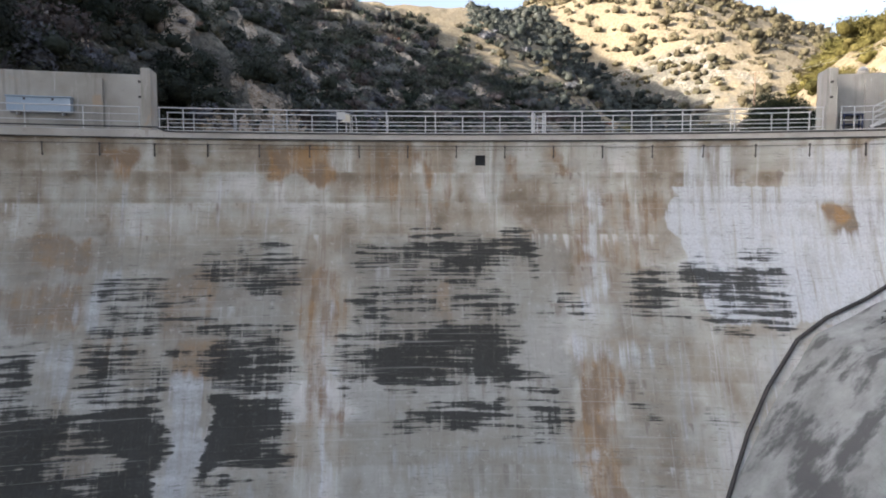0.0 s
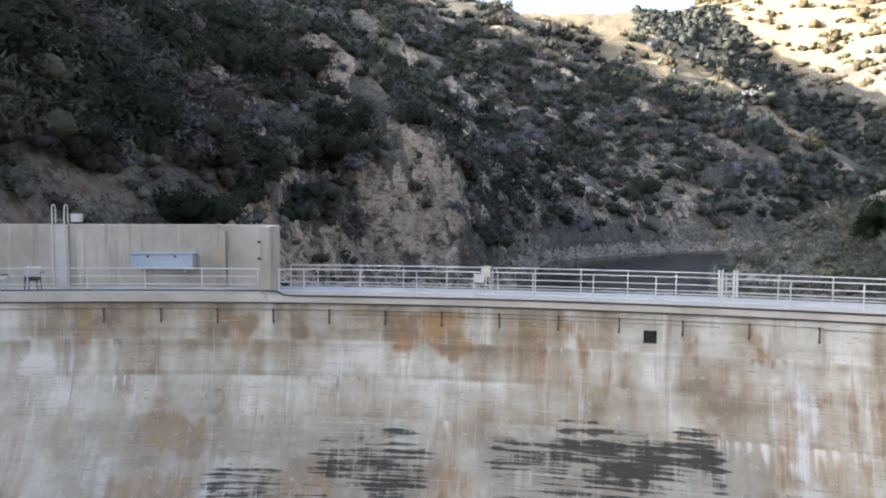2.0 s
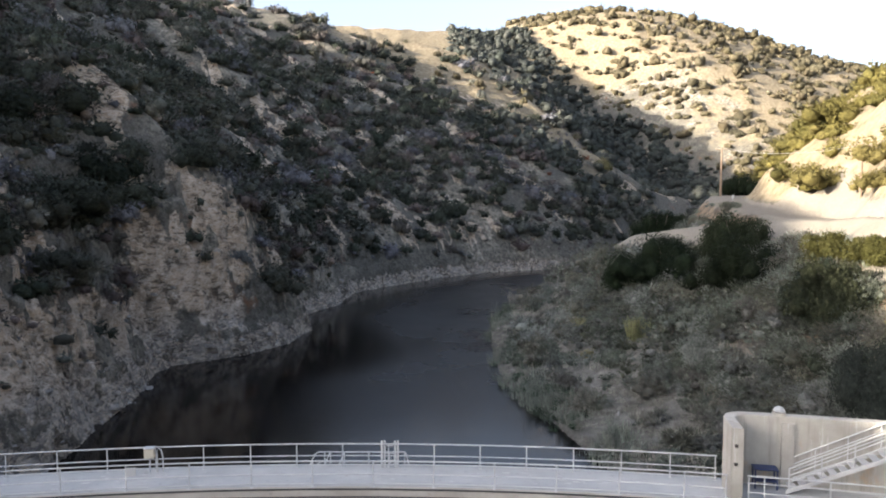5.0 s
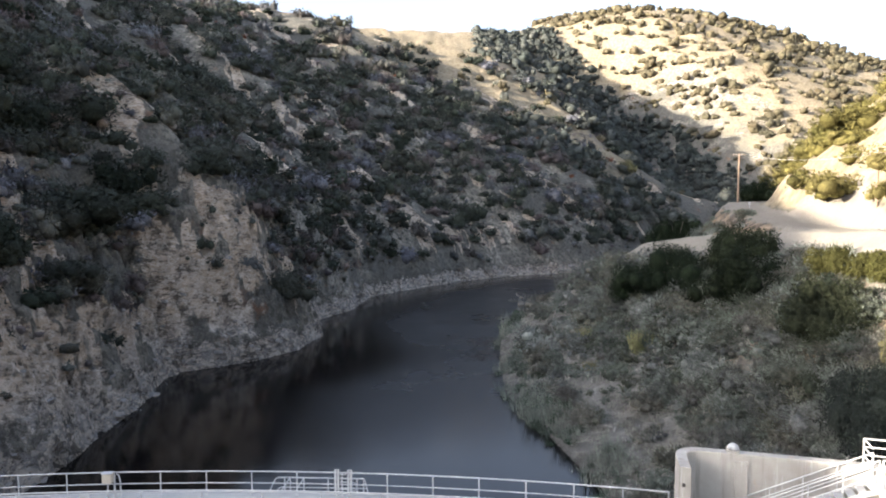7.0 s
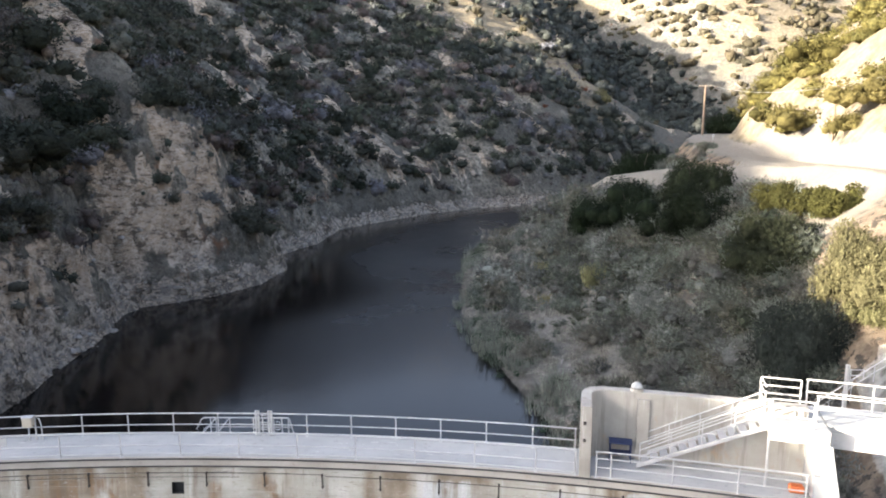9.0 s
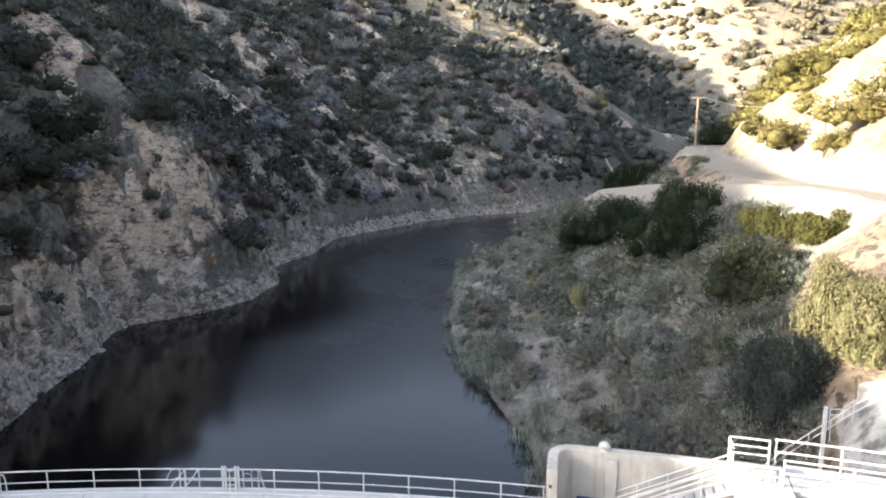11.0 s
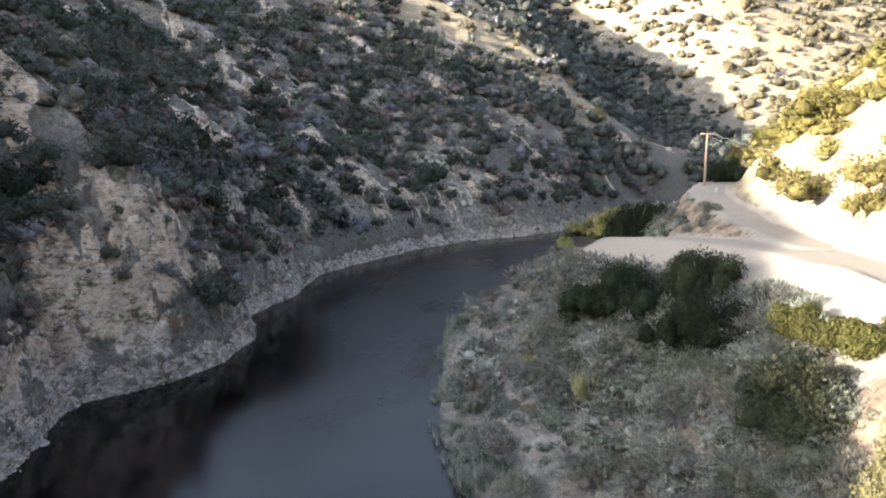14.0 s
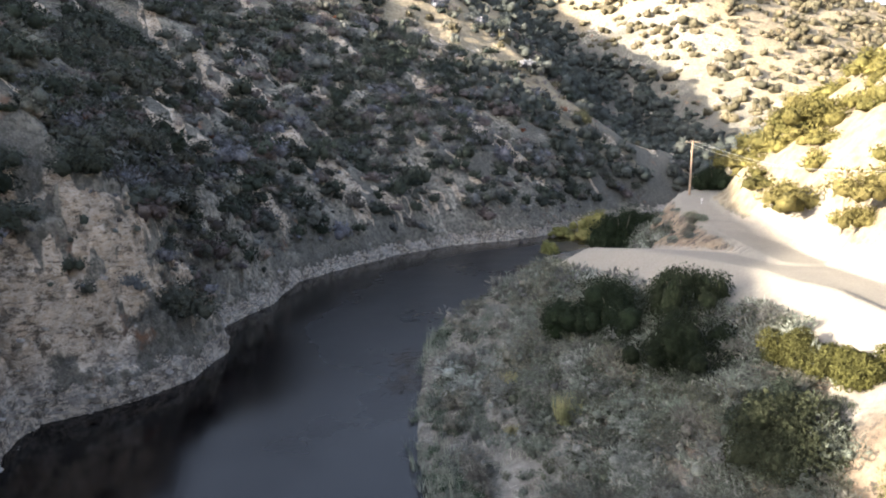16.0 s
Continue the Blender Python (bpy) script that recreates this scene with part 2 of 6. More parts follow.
def foliage(name, tones, spread=0.4):
    """Leaves: each plant takes a tone of its own, each leaf a shade of it."""
    m, nt, b = shader(name)
    geo = nt.nodes.new("ShaderNodeNewGeometry")
    info = nt.nodes.new("ShaderNodeObjectInfo")
    tone = maths(nt, "FRACT", maths(nt, "ADD", attr(nt, "tone"), info.outputs["Random"]))
    col = ramp(nt, tone, [(i / (len(tones) - 1), c) for i, c in enumerate(tones)])
    hsv = nt.nodes.new("ShaderNodeHueSaturation")
    shade = maths(nt, "MULTIPLY_ADD", geo.outputs["Random Per Island"], spread, 1.0 - spread / 2)
    own = maths(nt, "MULTIPLY_ADD", maths(nt, "FRACT", maths(nt, "MULTIPLY", tone, 13.7)), 0.5, 0.75)
    fine = node(nt, "ShaderNodeTexNoise", Scale=2.6, Detail=5.0, Roughness=0.75)
    nt.links.new(geo.outputs["Position"], fine.inputs["Vector"])
    mottle = nt.nodes.new("ShaderNodeMapRange")
    nt.links.new(fine.outputs["Fac"], mottle.inputs[0])
    for k, v in enumerate((0.32, 0.7, 0.62, 1.38)):
        mottle.inputs[k + 1].default_value = v
    nt.links.new(maths(nt, "MULTIPLY", maths(nt, "MULTIPLY", shade, own), mottle.outputs[0]), hsv.inputs["Value"])
    bump(nt, b, fine.outputs["Fac"], 0.8, 0.5)
    nt.links.new(col, hsv.inputs["Color"])
    nt.links.new(hsv.outputs[0], b.inputs["Base Color"])
    b.inputs["Roughness"].default_value = 0.8
    b.inputs["Specular IOR Level"].default_value = 0.08
    return m


def ground_material():
    m, nt, b = shader("hillside_ground")
    rock, dirt, green = attr(nt, "rock"), attr(nt, "dirt"), attr(nt, "green")
    n1, n2, n3 = noise_node(nt, 0.07, 6, 0.62), noise_node(nt, 0.5, 8, 0.68), noise_node(nt, 3.2, 8, 0.72)
    soil = ramp(nt, n2, [(0.3, (0.055, 0.049, 0.043)), (0.42, (0.165, 0.15, 0.126)), (0.53, (0.29, 0.268, 0.22)), (0.68, (0.46, 0.43, 0.365))])
    scrub = ramp(nt, n3, [(0.3, (0.052, 0.050, 0.044)), (0.52, (0.118, 0.114, 0.10)), (0.75, (0.22, 0.212, 0.182))])
    base = mix(nt, step(nt, maths(nt, "ADD", n1, maths(nt, "MULTIPLY", green, 0.35)), 0.48, 0.78), soil, scrub)
    tuft = noise_node(nt, 0.95, 5, 0.7)
    base = mix(nt, maths(nt, "MULTIPLY", step(nt, tuft, 0.5, 0.57), 0.72), base, (0.058, 0.06, 0.05))
    reddish = mix(nt, step(nt, noise_node(nt, 0.16, 5, 0.6), 0.6, 0.75), base, (0.17, 0.10, 0.065))
    strata = noise_node(nt, 0.75, 8, 0.7, (0.5, 0.8, 2.6))
    crag = noise_node(nt, 0.23, 6, 0.7)
    stone = ramp(nt, n2, [(0.25, (0.16, 0.12, 0.083)), (0.45, (0.45, 0.362, 0.268)), (0.75, (0.68, 0.585, 0.475))])
    grey = ramp(nt, n2, [(0.25, (0.10, 0.096, 0.092)), (0.45, (0.25, 0.238, 0.22)), (0.75, (0.45, 0.43, 0.40))])
    stone = mix(nt, attr(nt, "grey"), stone, grey)
    # crevice shade painted in: dark wherever strata and crag sink the relief
    stone = mix(nt, maths(nt, "MULTIPLY", step(nt, strata, 0.53, 0.585), 0.8), stone, (0.085, 0.07, 0.055))
    stone = mix(nt, maths(nt, "MULTIPLY", step(nt, crag, 0.54, 0.60), 0.75), stone, (0.07, 0.062, 0.05))
    stone = mix(nt, step(nt, noise_node(nt, 0.8, 6, 0.7, (0.8, 1.0, 1.5)), 0.56, 0.64), stone, (0.60, 0.52, 0.42))
    stone = mix(nt, step(nt, n3, 0.6, 0.72), stone, (0.11, 0.095, 0.075))
    def cells(scale, feature, output):
        warp = nt.nodes.new("ShaderNodeVectorMath")
        warp.operation = "MULTIPLY_ADD"
        wob = node(nt, "ShaderNodeTexNoise", Scale=0.5, Detail=4.0, Roughness=0.65)
        src = nt.nodes.new("ShaderNodeTexCoord")
        nt.links.new(src.outputs["Object"], wob.inputs["Vector"])
        nt.links.new(wob.outputs["Color"], warp.inputs[0])
        warp.inputs[1].default_value = (2.4, 2.4, 1.6)
        nt.links.new(src.outputs["Object"], warp.inputs[2])
        mp = nt.nodes.new("ShaderNodeMapping")
        mp.inputs["Scale"].default_value = (scale, scale * 0.8, scale * 1.7)
        nt.links.new(warp.outputs[0], mp.inputs[0])
        v = nt.nodes.new("ShaderNodeTexVoronoi")
        v.feature = feature
        nt.links.new(mp.outputs[0], v.inputs["Vector"])
        return v.outputs[output]

    block = nt.nodes.new("ShaderNodeSeparateColor")
    nt.links.new(cells(0.34, "F1", "Color"), block.inputs[0])
    stone = mix(nt, maths(nt, "MULTIPLY", step(nt, block.outputs[0], 0.6, 0.95), 0.35), stone, (0.20, 0.165, 0.13))
    stone = mix(nt, maths(nt, "MULTIPLY", step(nt, block.outputs[1], 0.45, 0.8), 0.6), stone, (0.60, 0.53, 0.44))
    gaps = maths(nt, "SUBTRACT", 1.0, step(nt, cells(0.34, "DISTANCE_TO_EDGE", "Distance"), 0.005, 0.045))
    gaps = maths(nt, "MULTIPLY", gaps, step(nt, crag, 0.42, 0.55))
    stone = mix(nt, maths(nt, "MULTIPLY", gaps, 0.75), stone, (0.05, 0.043, 0.036))
    shot = mix(nt, step(nt, n2, 0.3, 0.7), (0.22, 0.225, 0.21), (0.38, 0.385, 0.365))
    stone = mix(nt, attr(nt, "gunite"), stone, mix(nt, step(nt, noise_node(nt, 0.5, 6, 0.6, (1.6, 1.6, 0.22)), 0.48, 0.62), shot, (0.13, 0.13, 0.125)))
    ash = ramp(nt, n2, [(0.3, (0.125, 0.12, 0.107)), (0.5, (0.225, 0.218, 0.196)), (0.75, (0.35, 0.34, 0.305))])
    reddish = mix(nt, attr(nt, "ash"), reddish, ash)
    dry = ramp(nt, n2, [(0.3, (0.125, 0.103, 0.068)), (0.48, (0.23, 0.194, 0.132)), (0.75, (0.34, 0.292, 0.208))])
    reddish = mix(nt, step(nt, maths(nt, "ADD", attr(nt, "straw"), maths(nt, "MULTIPLY_ADD", n1, 1.6, -0.8)), 0.35, 0.85), reddish, dry)
    # brown of the cut banks, also the darker tone for shadowed bare soil
    earth = ramp(nt, n2, [(0.3, (0.085, 0.065, 0.048)), (0.48, (0.185, 0.145, 0.105)), (0.72, (0.30, 0.245, 0.18))])
    reddish = mix(nt, attr(nt, "cut"), reddish, mix(nt, step(nt, tuft, 0.52, 0.6), earth, (0.07, 0.062, 0.05)))
    sep = nt.nodes.new("ShaderNodeSeparateXYZ")
    pos = nt.nodes.new("ShaderNodeTexCoord")
    nt.links.new(pos.outputs["Object"], sep.inputs[0])
    level = maths(nt, "ADD", sep.outputs["Z"], maths(nt, "MULTIPLY_ADD", noise_node(nt, 0.28, 6, 0.7), -9.0, 4.5))
    ring = maths(nt, "MULTIPLY", maths(nt, "SUBTRACT", 1.0, step(nt, level, -9.4, -6.2)), attr(nt, "shore"))
    rock = maths(nt, "MAXIMUM", rock, ring)
    edge = maths(nt, "ADD", rock, maths(nt, "MULTIPLY_ADD", n2, 0.9, -0.45))
    col = mix(nt, step(nt, edge, 0.42, 0.6), reddish, stone)
    pale = ramp(nt, n3, [(0.3, (0.165, 0.15, 0.125)), (0.7, (0.24, 0.222, 0.188))])
    pale = mix(nt, step(nt, n2, 0.55, 0.75), pale, (0.19, 0.177, 0.15))
    col = mix(nt, step(nt, maths(nt, "ADD", dirt, maths(nt, "MULTIPLY_ADD", n2, 0.5, -0.25)), 0.4, 0.6), col, pale)
    nt.links.new(col, b.inputs["Base Color"])
    b.inputs["Roughness"].default_value = 0.95
    b.inputs["Specular IOR Level"].default_value = 0.1
    rough = maths(nt, "MULTIPLY", maths(nt, "SUBTRACT", 1.0, maths(nt, "MULTIPLY", dirt, 0.85)), maths(nt, "ADD", n2, maths(nt, "MULTIPLY", n3, 0.35)))
    craggy = maths(nt, "ADD", maths(nt, "MULTIPLY", strata, -1.3), maths(nt, "ADD", maths(nt, "MULTIPLY", crag, -1.6), noise_node(nt, 1.4, 8, 0.75)))
    h = maths(nt, "ADD", rough, maths(nt, "MULTIPLY", maths(nt, "SUBTRACT", craggy, maths(nt, "MULTIPLY", gaps, 0.3)), rock))
    h = maths(nt, "MULTIPLY", h, maths(nt, "MULTIPLY_ADD", attr(nt, "gunite"), -0.93, 1.0))
    bump(nt, b, h, 1.0, 0.7)
    return m


def water_material():
    m, nt, b = shader("reservoir_water")
    b.inputs["Base Color"].default_value = (0.0030, 0.0023, 0.0025, 1)
    b.inputs["IOR"].default_value = 1.333
    ripple, gust = noise_node(nt, 2.3, 4, 0.6, (1.0, 0.7, 1.0)), noise_node(nt, 0.05, 4, 0.6)
    wind = maths(nt, "MULTIPLY", attr(nt, "ruffle"), maths(nt, "MULTIPLY_ADD", step(nt, gust, 0.35, 0.65), 0.3, 0.7))
    nt.links.new(maths(nt, "MULTIPLY_ADD", wind, 0.24, 0.09), b.inputs["Roughness"])
    bump(nt, b, maths(nt, "MULTIPLY", ripple, maths(nt, "MULTIPLY_ADD", wind, 0.9, 0.1)), 0.45, 0.11)
    return m


def dam_material():
    m, nt, b = shader("stained_concrete")
    dark, rust, white = attr(nt, "lichen"), attr(nt, "rust"), attr(nt, "lime")
    co = nt.nodes.new("ShaderNodeUVMap")
    co.uv_map = "face"

    def streak(sx, sy, detail, rough):
        mp = nt.nodes.new("ShaderNodeMapping")
        mp.inputs["Scale"].default_value = (sx, sy, 1)
        nt.links.new(co.outputs[0], mp.inputs[0])
        n = node(nt, "ShaderNodeTexNoise", Scale=1.0, Detail=detail, Roughness=rough)
        nt.links.new(mp.outputs[0], n.inputs["Vector"])
        return n.outputs["Fac"]

    drip, board, fine, wide = streak(2.6, 0.22, 6, 0.62), streak(0.26, 5.6, 6, 0.66), streak(9, 9, 6, 0.7), streak(0.25, 0.3, 4, 0.6)
    patch = streak(0.7, 0.55, 5, 0.7)
    narrow = streak(4.2, 0.16, 6, 0.66)
    tone = maths(nt, "ADD", attr(nt, "pour"), maths(nt, "MULTIPLY_ADD", patch, 0.9, -0.45))
    base = ramp(nt, tone, [(0.1, (0.185, 0.145, 0.102)), (0.36, (0.29, 0.255, 0.198)), (0.6, (0.365, 0.345, 0.29)), (0.85, (0.50, 0.49, 0.45))])
    base = mix(nt, maths(nt, "MULTIPLY", step(nt, wide, 0.5, 0.62), 0.5), base, (0.40, 0.405, 0.365))
    base = mix(nt, maths(nt, "MULTIPLY", step(nt, drip, 0.54, 0.66), 0.5), base, (0.22, 0.19, 0.155))
    base = mix(nt, maths(nt, "MULTIPLY", step(nt, narrow, 0.57, 0.68), 0.35), base, (0.58, 0.575, 0.56))
    base = mix(nt, maths(nt, "MULTIPLY", step(nt, board, 0.56, 0.68), 0.35), base, (0.24, 0.21, 0.175))
    runs = attr(nt, "runs")
    base = mix(nt, maths(nt, "MULTIPLY", step(nt, runs, 0.05, 0.9), 0.5), base, (0.68, 0.68, 0.67))
    base = mix(nt, maths(nt, "MULTIPLY", step(nt, maths(nt, "MULTIPLY", runs, -1.0), 0.05, 0.7), 0.75), base, (0.19, 0.15, 0.12))
    red = mix(nt, step(nt, patch, 0.42, 0.58), (0.29, 0.17, 0.068), (0.195, 0.13, 0.078))
    rv = maths(nt, "ADD", rust, maths(nt, "ADD", maths(nt, "MULTIPLY_ADD", drip, 1.6, -0.85), maths(nt, "MULTIPLY_ADD", patch, 1.6, -0.8)))
    col = mix(nt, maths(nt, "MULTIPLY", step(nt, rv, 0.1, 0.8), 0.88), base, red)
    lime = mix(nt, step(nt, fine, 0.3, 0.7), (0.42, 0.44, 0.45), (0.56, 0.58, 0.59))
    lime = mix(nt, maths(nt, "MULTIPLY", step(nt, patch, 0.52, 0.66), 0.5), lime, (0.36, 0.345, 0.32))
    lv = maths(nt, "ADD", maths(nt, "MULTIPLY", white, 0.8), maths(nt, "ADD", maths(nt, "MULTIPLY_ADD", drip, 1.5, -0.75), maths(nt, "MULTIPLY_ADD", narrow, 0.9, -0.45)))
    col = mix(nt, maths(nt, "MULTIPLY", step(nt, lv, 0.3, 0.85), 0.9), col, lime)
    black = mix(nt, fine, (0.011, 0.012, 0.011), (0.040, 0.041, 0.036))
    boards2 = streak(0.55, 2.2, 6, 0.72)
    # greyer, darker tone with ragged edges over the lower face
    low_grey = maths(nt, "MULTIPLY", step(nt, maths(nt, "ADD", attr(nt, "low_grey"), maths(nt, "MULTIPLY_ADD", boards2, 1.2, -0.6)), 0.2, 0.8), 0.6)
    col = mix(nt, low_grey, col, mix(nt, fine, (0.17, 0.165, 0.14), (0.26, 0.255, 0.225)))
    spread = maths(nt, "MULTIPLY_ADD", dark, -0.45, 1.0)
    dv = maths(nt, "MULTIPLY", maths(nt, "MULTIPLY_ADD", board, 4.2, -2.1), spread)
    dv = maths(nt, "ADD", dv, maths(nt, "ADD", maths(nt, "MULTIPLY_ADD", patch, 1.4, -0.7), maths(nt, "MULTIPLY_ADD", drip, 0.5, -0.25)))
    dv = maths(nt, "SUBTRACT", dv, maths(nt, "MULTIPLY", step(nt, streak(3.4, 0.3, 5, 0.62), 0.54, 0.64), 0.2))
    dv = maths(nt, "ADD", dark, maths(nt, "MULTIPLY", dv, step(nt, dark, 0.03, 0.25)))
    crust = step(nt, dv, 0.16, 0.56)
    clear = maths(nt, "MULTIPLY_ADD", crust, -0.8, 1.0)
    col = mix(nt, maths(nt, "MULTIPLY", crust, 0.93), col, black)
    lines = streak(0.1, 9.0, 4, 0.55)
    col = mix(nt, maths(nt, "MULTIPLY", step(nt, lines, 0.6, 0.66), 0.28), col, (0.44, 0.43, 0.40))
    dash, trickle, mottle = streak(1.3, 16.0, 5, 0.72), streak(9.0, 0.75, 6, 0.7), streak(2.6, 3.4, 7, 0.75)
    zone = step(nt, streak(0.45, 0.6, 4, 0.6), 0.46, 0.58)
    col = mix(nt, maths(nt, "MULTIPLY", maths(nt, "MULTIPLY", step(nt, dash, 0.56, 0.64), zone), 0.6), col, (0.10, 0.092, 0.078))
    col = mix(nt, maths(nt, "MULTIPLY", step(nt, trickle, 0.6, 0.7), maths(nt, "MULTIPLY", clear, 0.22)), col, (0.58, 0.575, 0.56))
    col = mix(nt, maths(nt, "MULTIPLY", step(nt, trickle, 0.42, 0.32), 0.28), col, (0.15, 0.132, 0.105))
    col = mix(nt, maths(nt, "MULTIPLY", step(nt, mottle, 0.56, 0.66), maths(nt, "MULTIPLY", clear, 0.35)), col, (0.17, 0.155, 0.13))
    col = mix(nt, maths(nt, "MULTIPLY", step(nt, mottle, 0.44, 0.34), maths(nt, "MULTIPLY", clear, 0.35)), col, (0.52, 0.51, 0.48))
    col = mix(nt, maths(nt, "MULTIPLY", step(nt, fine, 0.56, 0.75), maths(nt, "MULTIPLY", clear, 0.25)), col, (0.16, 0.145, 0.12))
    nt.links.new(col, b.inputs["Base Color"])
    b.inputs["Roughness"].default_value = 0.88
    b.inputs["Specular IOR Level"].default_value = 0.25
    bump(nt, b, maths(nt, "ADD", maths(nt, "MULTIPLY", board, 0.7), fine), 0.6, 0.02)
    return m


GROUND, WATER, DAM = ground_material(), water_material(), dam_material()
CONCRETE = plain("weathered_concrete", (0.30, 0.28, 0.245), (0.43, 0.41, 0.37), 0.9, 0.85, 0, 0.006, (0.30, 0.27, 0.23))


def wall_material():
    """Old cast concrete: board tone, dark runs from the top, rust and lime patches."""
    m, nt, b = shader("streaked_wall_concrete")
    run, lime, wide, fine = noise_node(nt, 1.0, 6, 0.65, (2.4, 2.4, 0.16)), noise_node(nt, 1.0, 6, 0.7, (3.2, 3.2, 0.3)), noise_node(nt, 0.35, 5, 0.6), noise_node(nt, 7.0, 6, 0.7)
    col = ramp(nt, wide, [(0.32, (0.25, 0.235, 0.205)), (0.5, (0.33, 0.315, 0.28)), (0.68, (0.40, 0.385, 0.35))])
    col = mix(nt, maths(nt, "MULTIPLY", step(nt, run, 0.52, 0.68), 0.6), col, (0.19, 0.175, 0.15))
    col = mix(nt, maths(nt, "MULTIPLY", step(nt, lime, 0.58, 0.7), 0.55), col, (0.52, 0.51, 0.49))
    col = mix(nt, maths(nt, "MULTIPLY", step(nt, noise_node(nt, 0.8, 5, 0.65, (1.0, 1.0, 0.6)), 0.58, 0.7), 0.6), col, (0.36, 0.25, 0.16))
    col = mix(nt, maths(nt, "MULTIPLY", step(nt, fine, 0.55, 0.75), 0.3), col, (0.2, 0.185, 0.16))
    nt.links.new(col, b.inputs["Base Color"])
    b.inputs["Roughness"].default_value = 0.88
    bump(nt, b, fine, 0.5, 0.008)
    return m


WALL = wall_material()
DECK = plain("pale_deck_concrete", (0.30, 0.31, 0.305), (0.42, 0.425, 0.415), 0.6, 0.8, 0, 0.005, (0.30, 0.295, 0.28))
WHITE = plain("white_paint", (0.38, 0.385, 0.38), (0.48, 0.48, 0.47), 3.0, 0.5, 0, 0.001, (0.36, 0.33, 0.29))
BLACK = plain("black_rubber_and_drain_shade", (0.012, 0.012, 0.012), (0.03, 0.03, 0.03), 3.0, 0.6)
STEEL = plain("dark_steel", (0.04, 0.037, 0.035), (0.08, 0.07, 0.06), 4.0, 0.55, 0.4)
WET = plain("wet_debris", (0.012, 0.010, 0.008), (0.03, 0.025, 0.02), 3.0, 0.5)
WIRE = plain("bare_wire", (0.38, 0.38, 0.37), (0.52, 0.52, 0.5), 4.0, 0.4, 0.6)
BLUE = plain("faded_blue_paint", (0.23, 0.30, 0.37), (0.31, 0.37, 0.43), 1.2, 0.55)
NAVY = plain("dark_blue_paint", (0.02, 0.03, 0.08), (0.035, 0.05, 0.12), 2.0, 0.5)
GREY = plain("galvanised_steel", (0.36, 0.37, 0.38), (0.5, 0.51, 0.52), 3.0, 0.45, 0.3)
BEIGE = plain("beige_paint", (0.42, 0.38, 0.30), (0.52, 0.47, 0.38), 2.0, 0.6)
ORANGE = plain("orange_plastic", (0.50, 0.12, 0.03), (0.58, 0.16, 0.04), 3.0, 0.5)
WOOD = plain("weathered_pole_wood", (0.16, 0.11, 0.075), (0.25, 0.19, 0.14), 2.0, 0.85, 0, 0.01)
DRIFT = plain("bleached_driftwood", (0.28, 0.26, 0.24), (0.46, 0.44, 0.41), 2.0, 0.9, 0, 0.01)
BARK = plain("grey_bark", (0.09, 0.075, 0.06), (0.17, 0.145, 0.12), 3.0, 0.9, 0, 0.02)
STONE = plain("shore_rock", (0.15, 0.14, 0.127), (0.31, 0.295, 0.27), 0.8, 0.92, 0, 0.05, (0.13, 0.12, 0.105))
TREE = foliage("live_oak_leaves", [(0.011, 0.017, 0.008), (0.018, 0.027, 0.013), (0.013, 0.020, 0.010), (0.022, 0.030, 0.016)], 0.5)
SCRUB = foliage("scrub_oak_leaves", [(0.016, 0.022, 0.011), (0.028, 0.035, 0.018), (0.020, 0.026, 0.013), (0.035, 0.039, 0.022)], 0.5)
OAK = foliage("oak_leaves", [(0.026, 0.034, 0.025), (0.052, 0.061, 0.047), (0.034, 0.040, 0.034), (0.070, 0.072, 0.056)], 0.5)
# olive leaves made paler, with the sunlight on them put into the colour
SUNNY = foliage("olive_leaves_painted_sunlit", [(0.105, 0.105, 0.050), (0.180, 0.166, 0.084), (0.130, 0.125, 0.064), (0.210, 0.186, 0.105)])
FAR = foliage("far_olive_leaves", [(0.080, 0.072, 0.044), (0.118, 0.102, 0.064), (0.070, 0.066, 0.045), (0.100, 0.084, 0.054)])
SAGE = foliage("sage_leaves", [(0.175, 0.192, 0.165), (0.075, 0.086, 0.064), (0.145, 0.148, 0.140), (0.235, 0.252, 0.222), (0.060, 0.070, 0.046), (0.165, 0.156, 0.126), (0.100, 0.106, 0.105)], 0.5)
CHAPARRAL = foliage("chaparral_leaves", [(0.045, 0.054, 0.043), (0.119, 0.125, 0.111), (0.127, 0.130, 0.149), (0.061, 0.069, 0.054), (0.119, 0.098, 0.095), (0.052, 0.061, 0.054), (0.160, 0.160, 0.135)], 0.5)
TWIGS = foliage("bare_twigs", [(0.167, 0.154, 0.154), (0.124, 0.116, 0.129), (0.183, 0.146, 0.122), (0.219, 0.202, 0.180), (0.109, 0.105, 0.084)])
STRAW = foliage("dry_grass", [(0.258, 0.254, 0.215), (0.353, 0.344, 0.292), (0.301, 0.297, 0.258)])
# lit copy of the oak leaves: lighter and yellower for trees in sun
SUNLIT = foliage("oak_leaves_painted_sunlit", [(0.041, 0.044, 0.013), (0.064, 0.061, 0.019), (0.049, 0.050, 0.017), (0.075, 0.068, 0.024)])
GOLDEN = foliage("golden_olive_leaves", [(0.085, 0.080, 0.027), (0.130, 0.115, 0.038), (0.098, 0.091, 0.032), (0.155, 0.130, 0.050)])
# leaf tones darkened so that the side valley reads as shaded
VALLEY = foliage("leaves_painted_valley_shade", [(0.037, 0.045, 0.040), (0.063, 0.070, 0.063), (0.048, 0.055, 0.052), (0.072, 0.075, 0.066)])
REED = foliage("reed_leaves", [(0.24, 0.23, 0.12), (0.36, 0.34, 0.19), (0.30, 0.30, 0.15)])
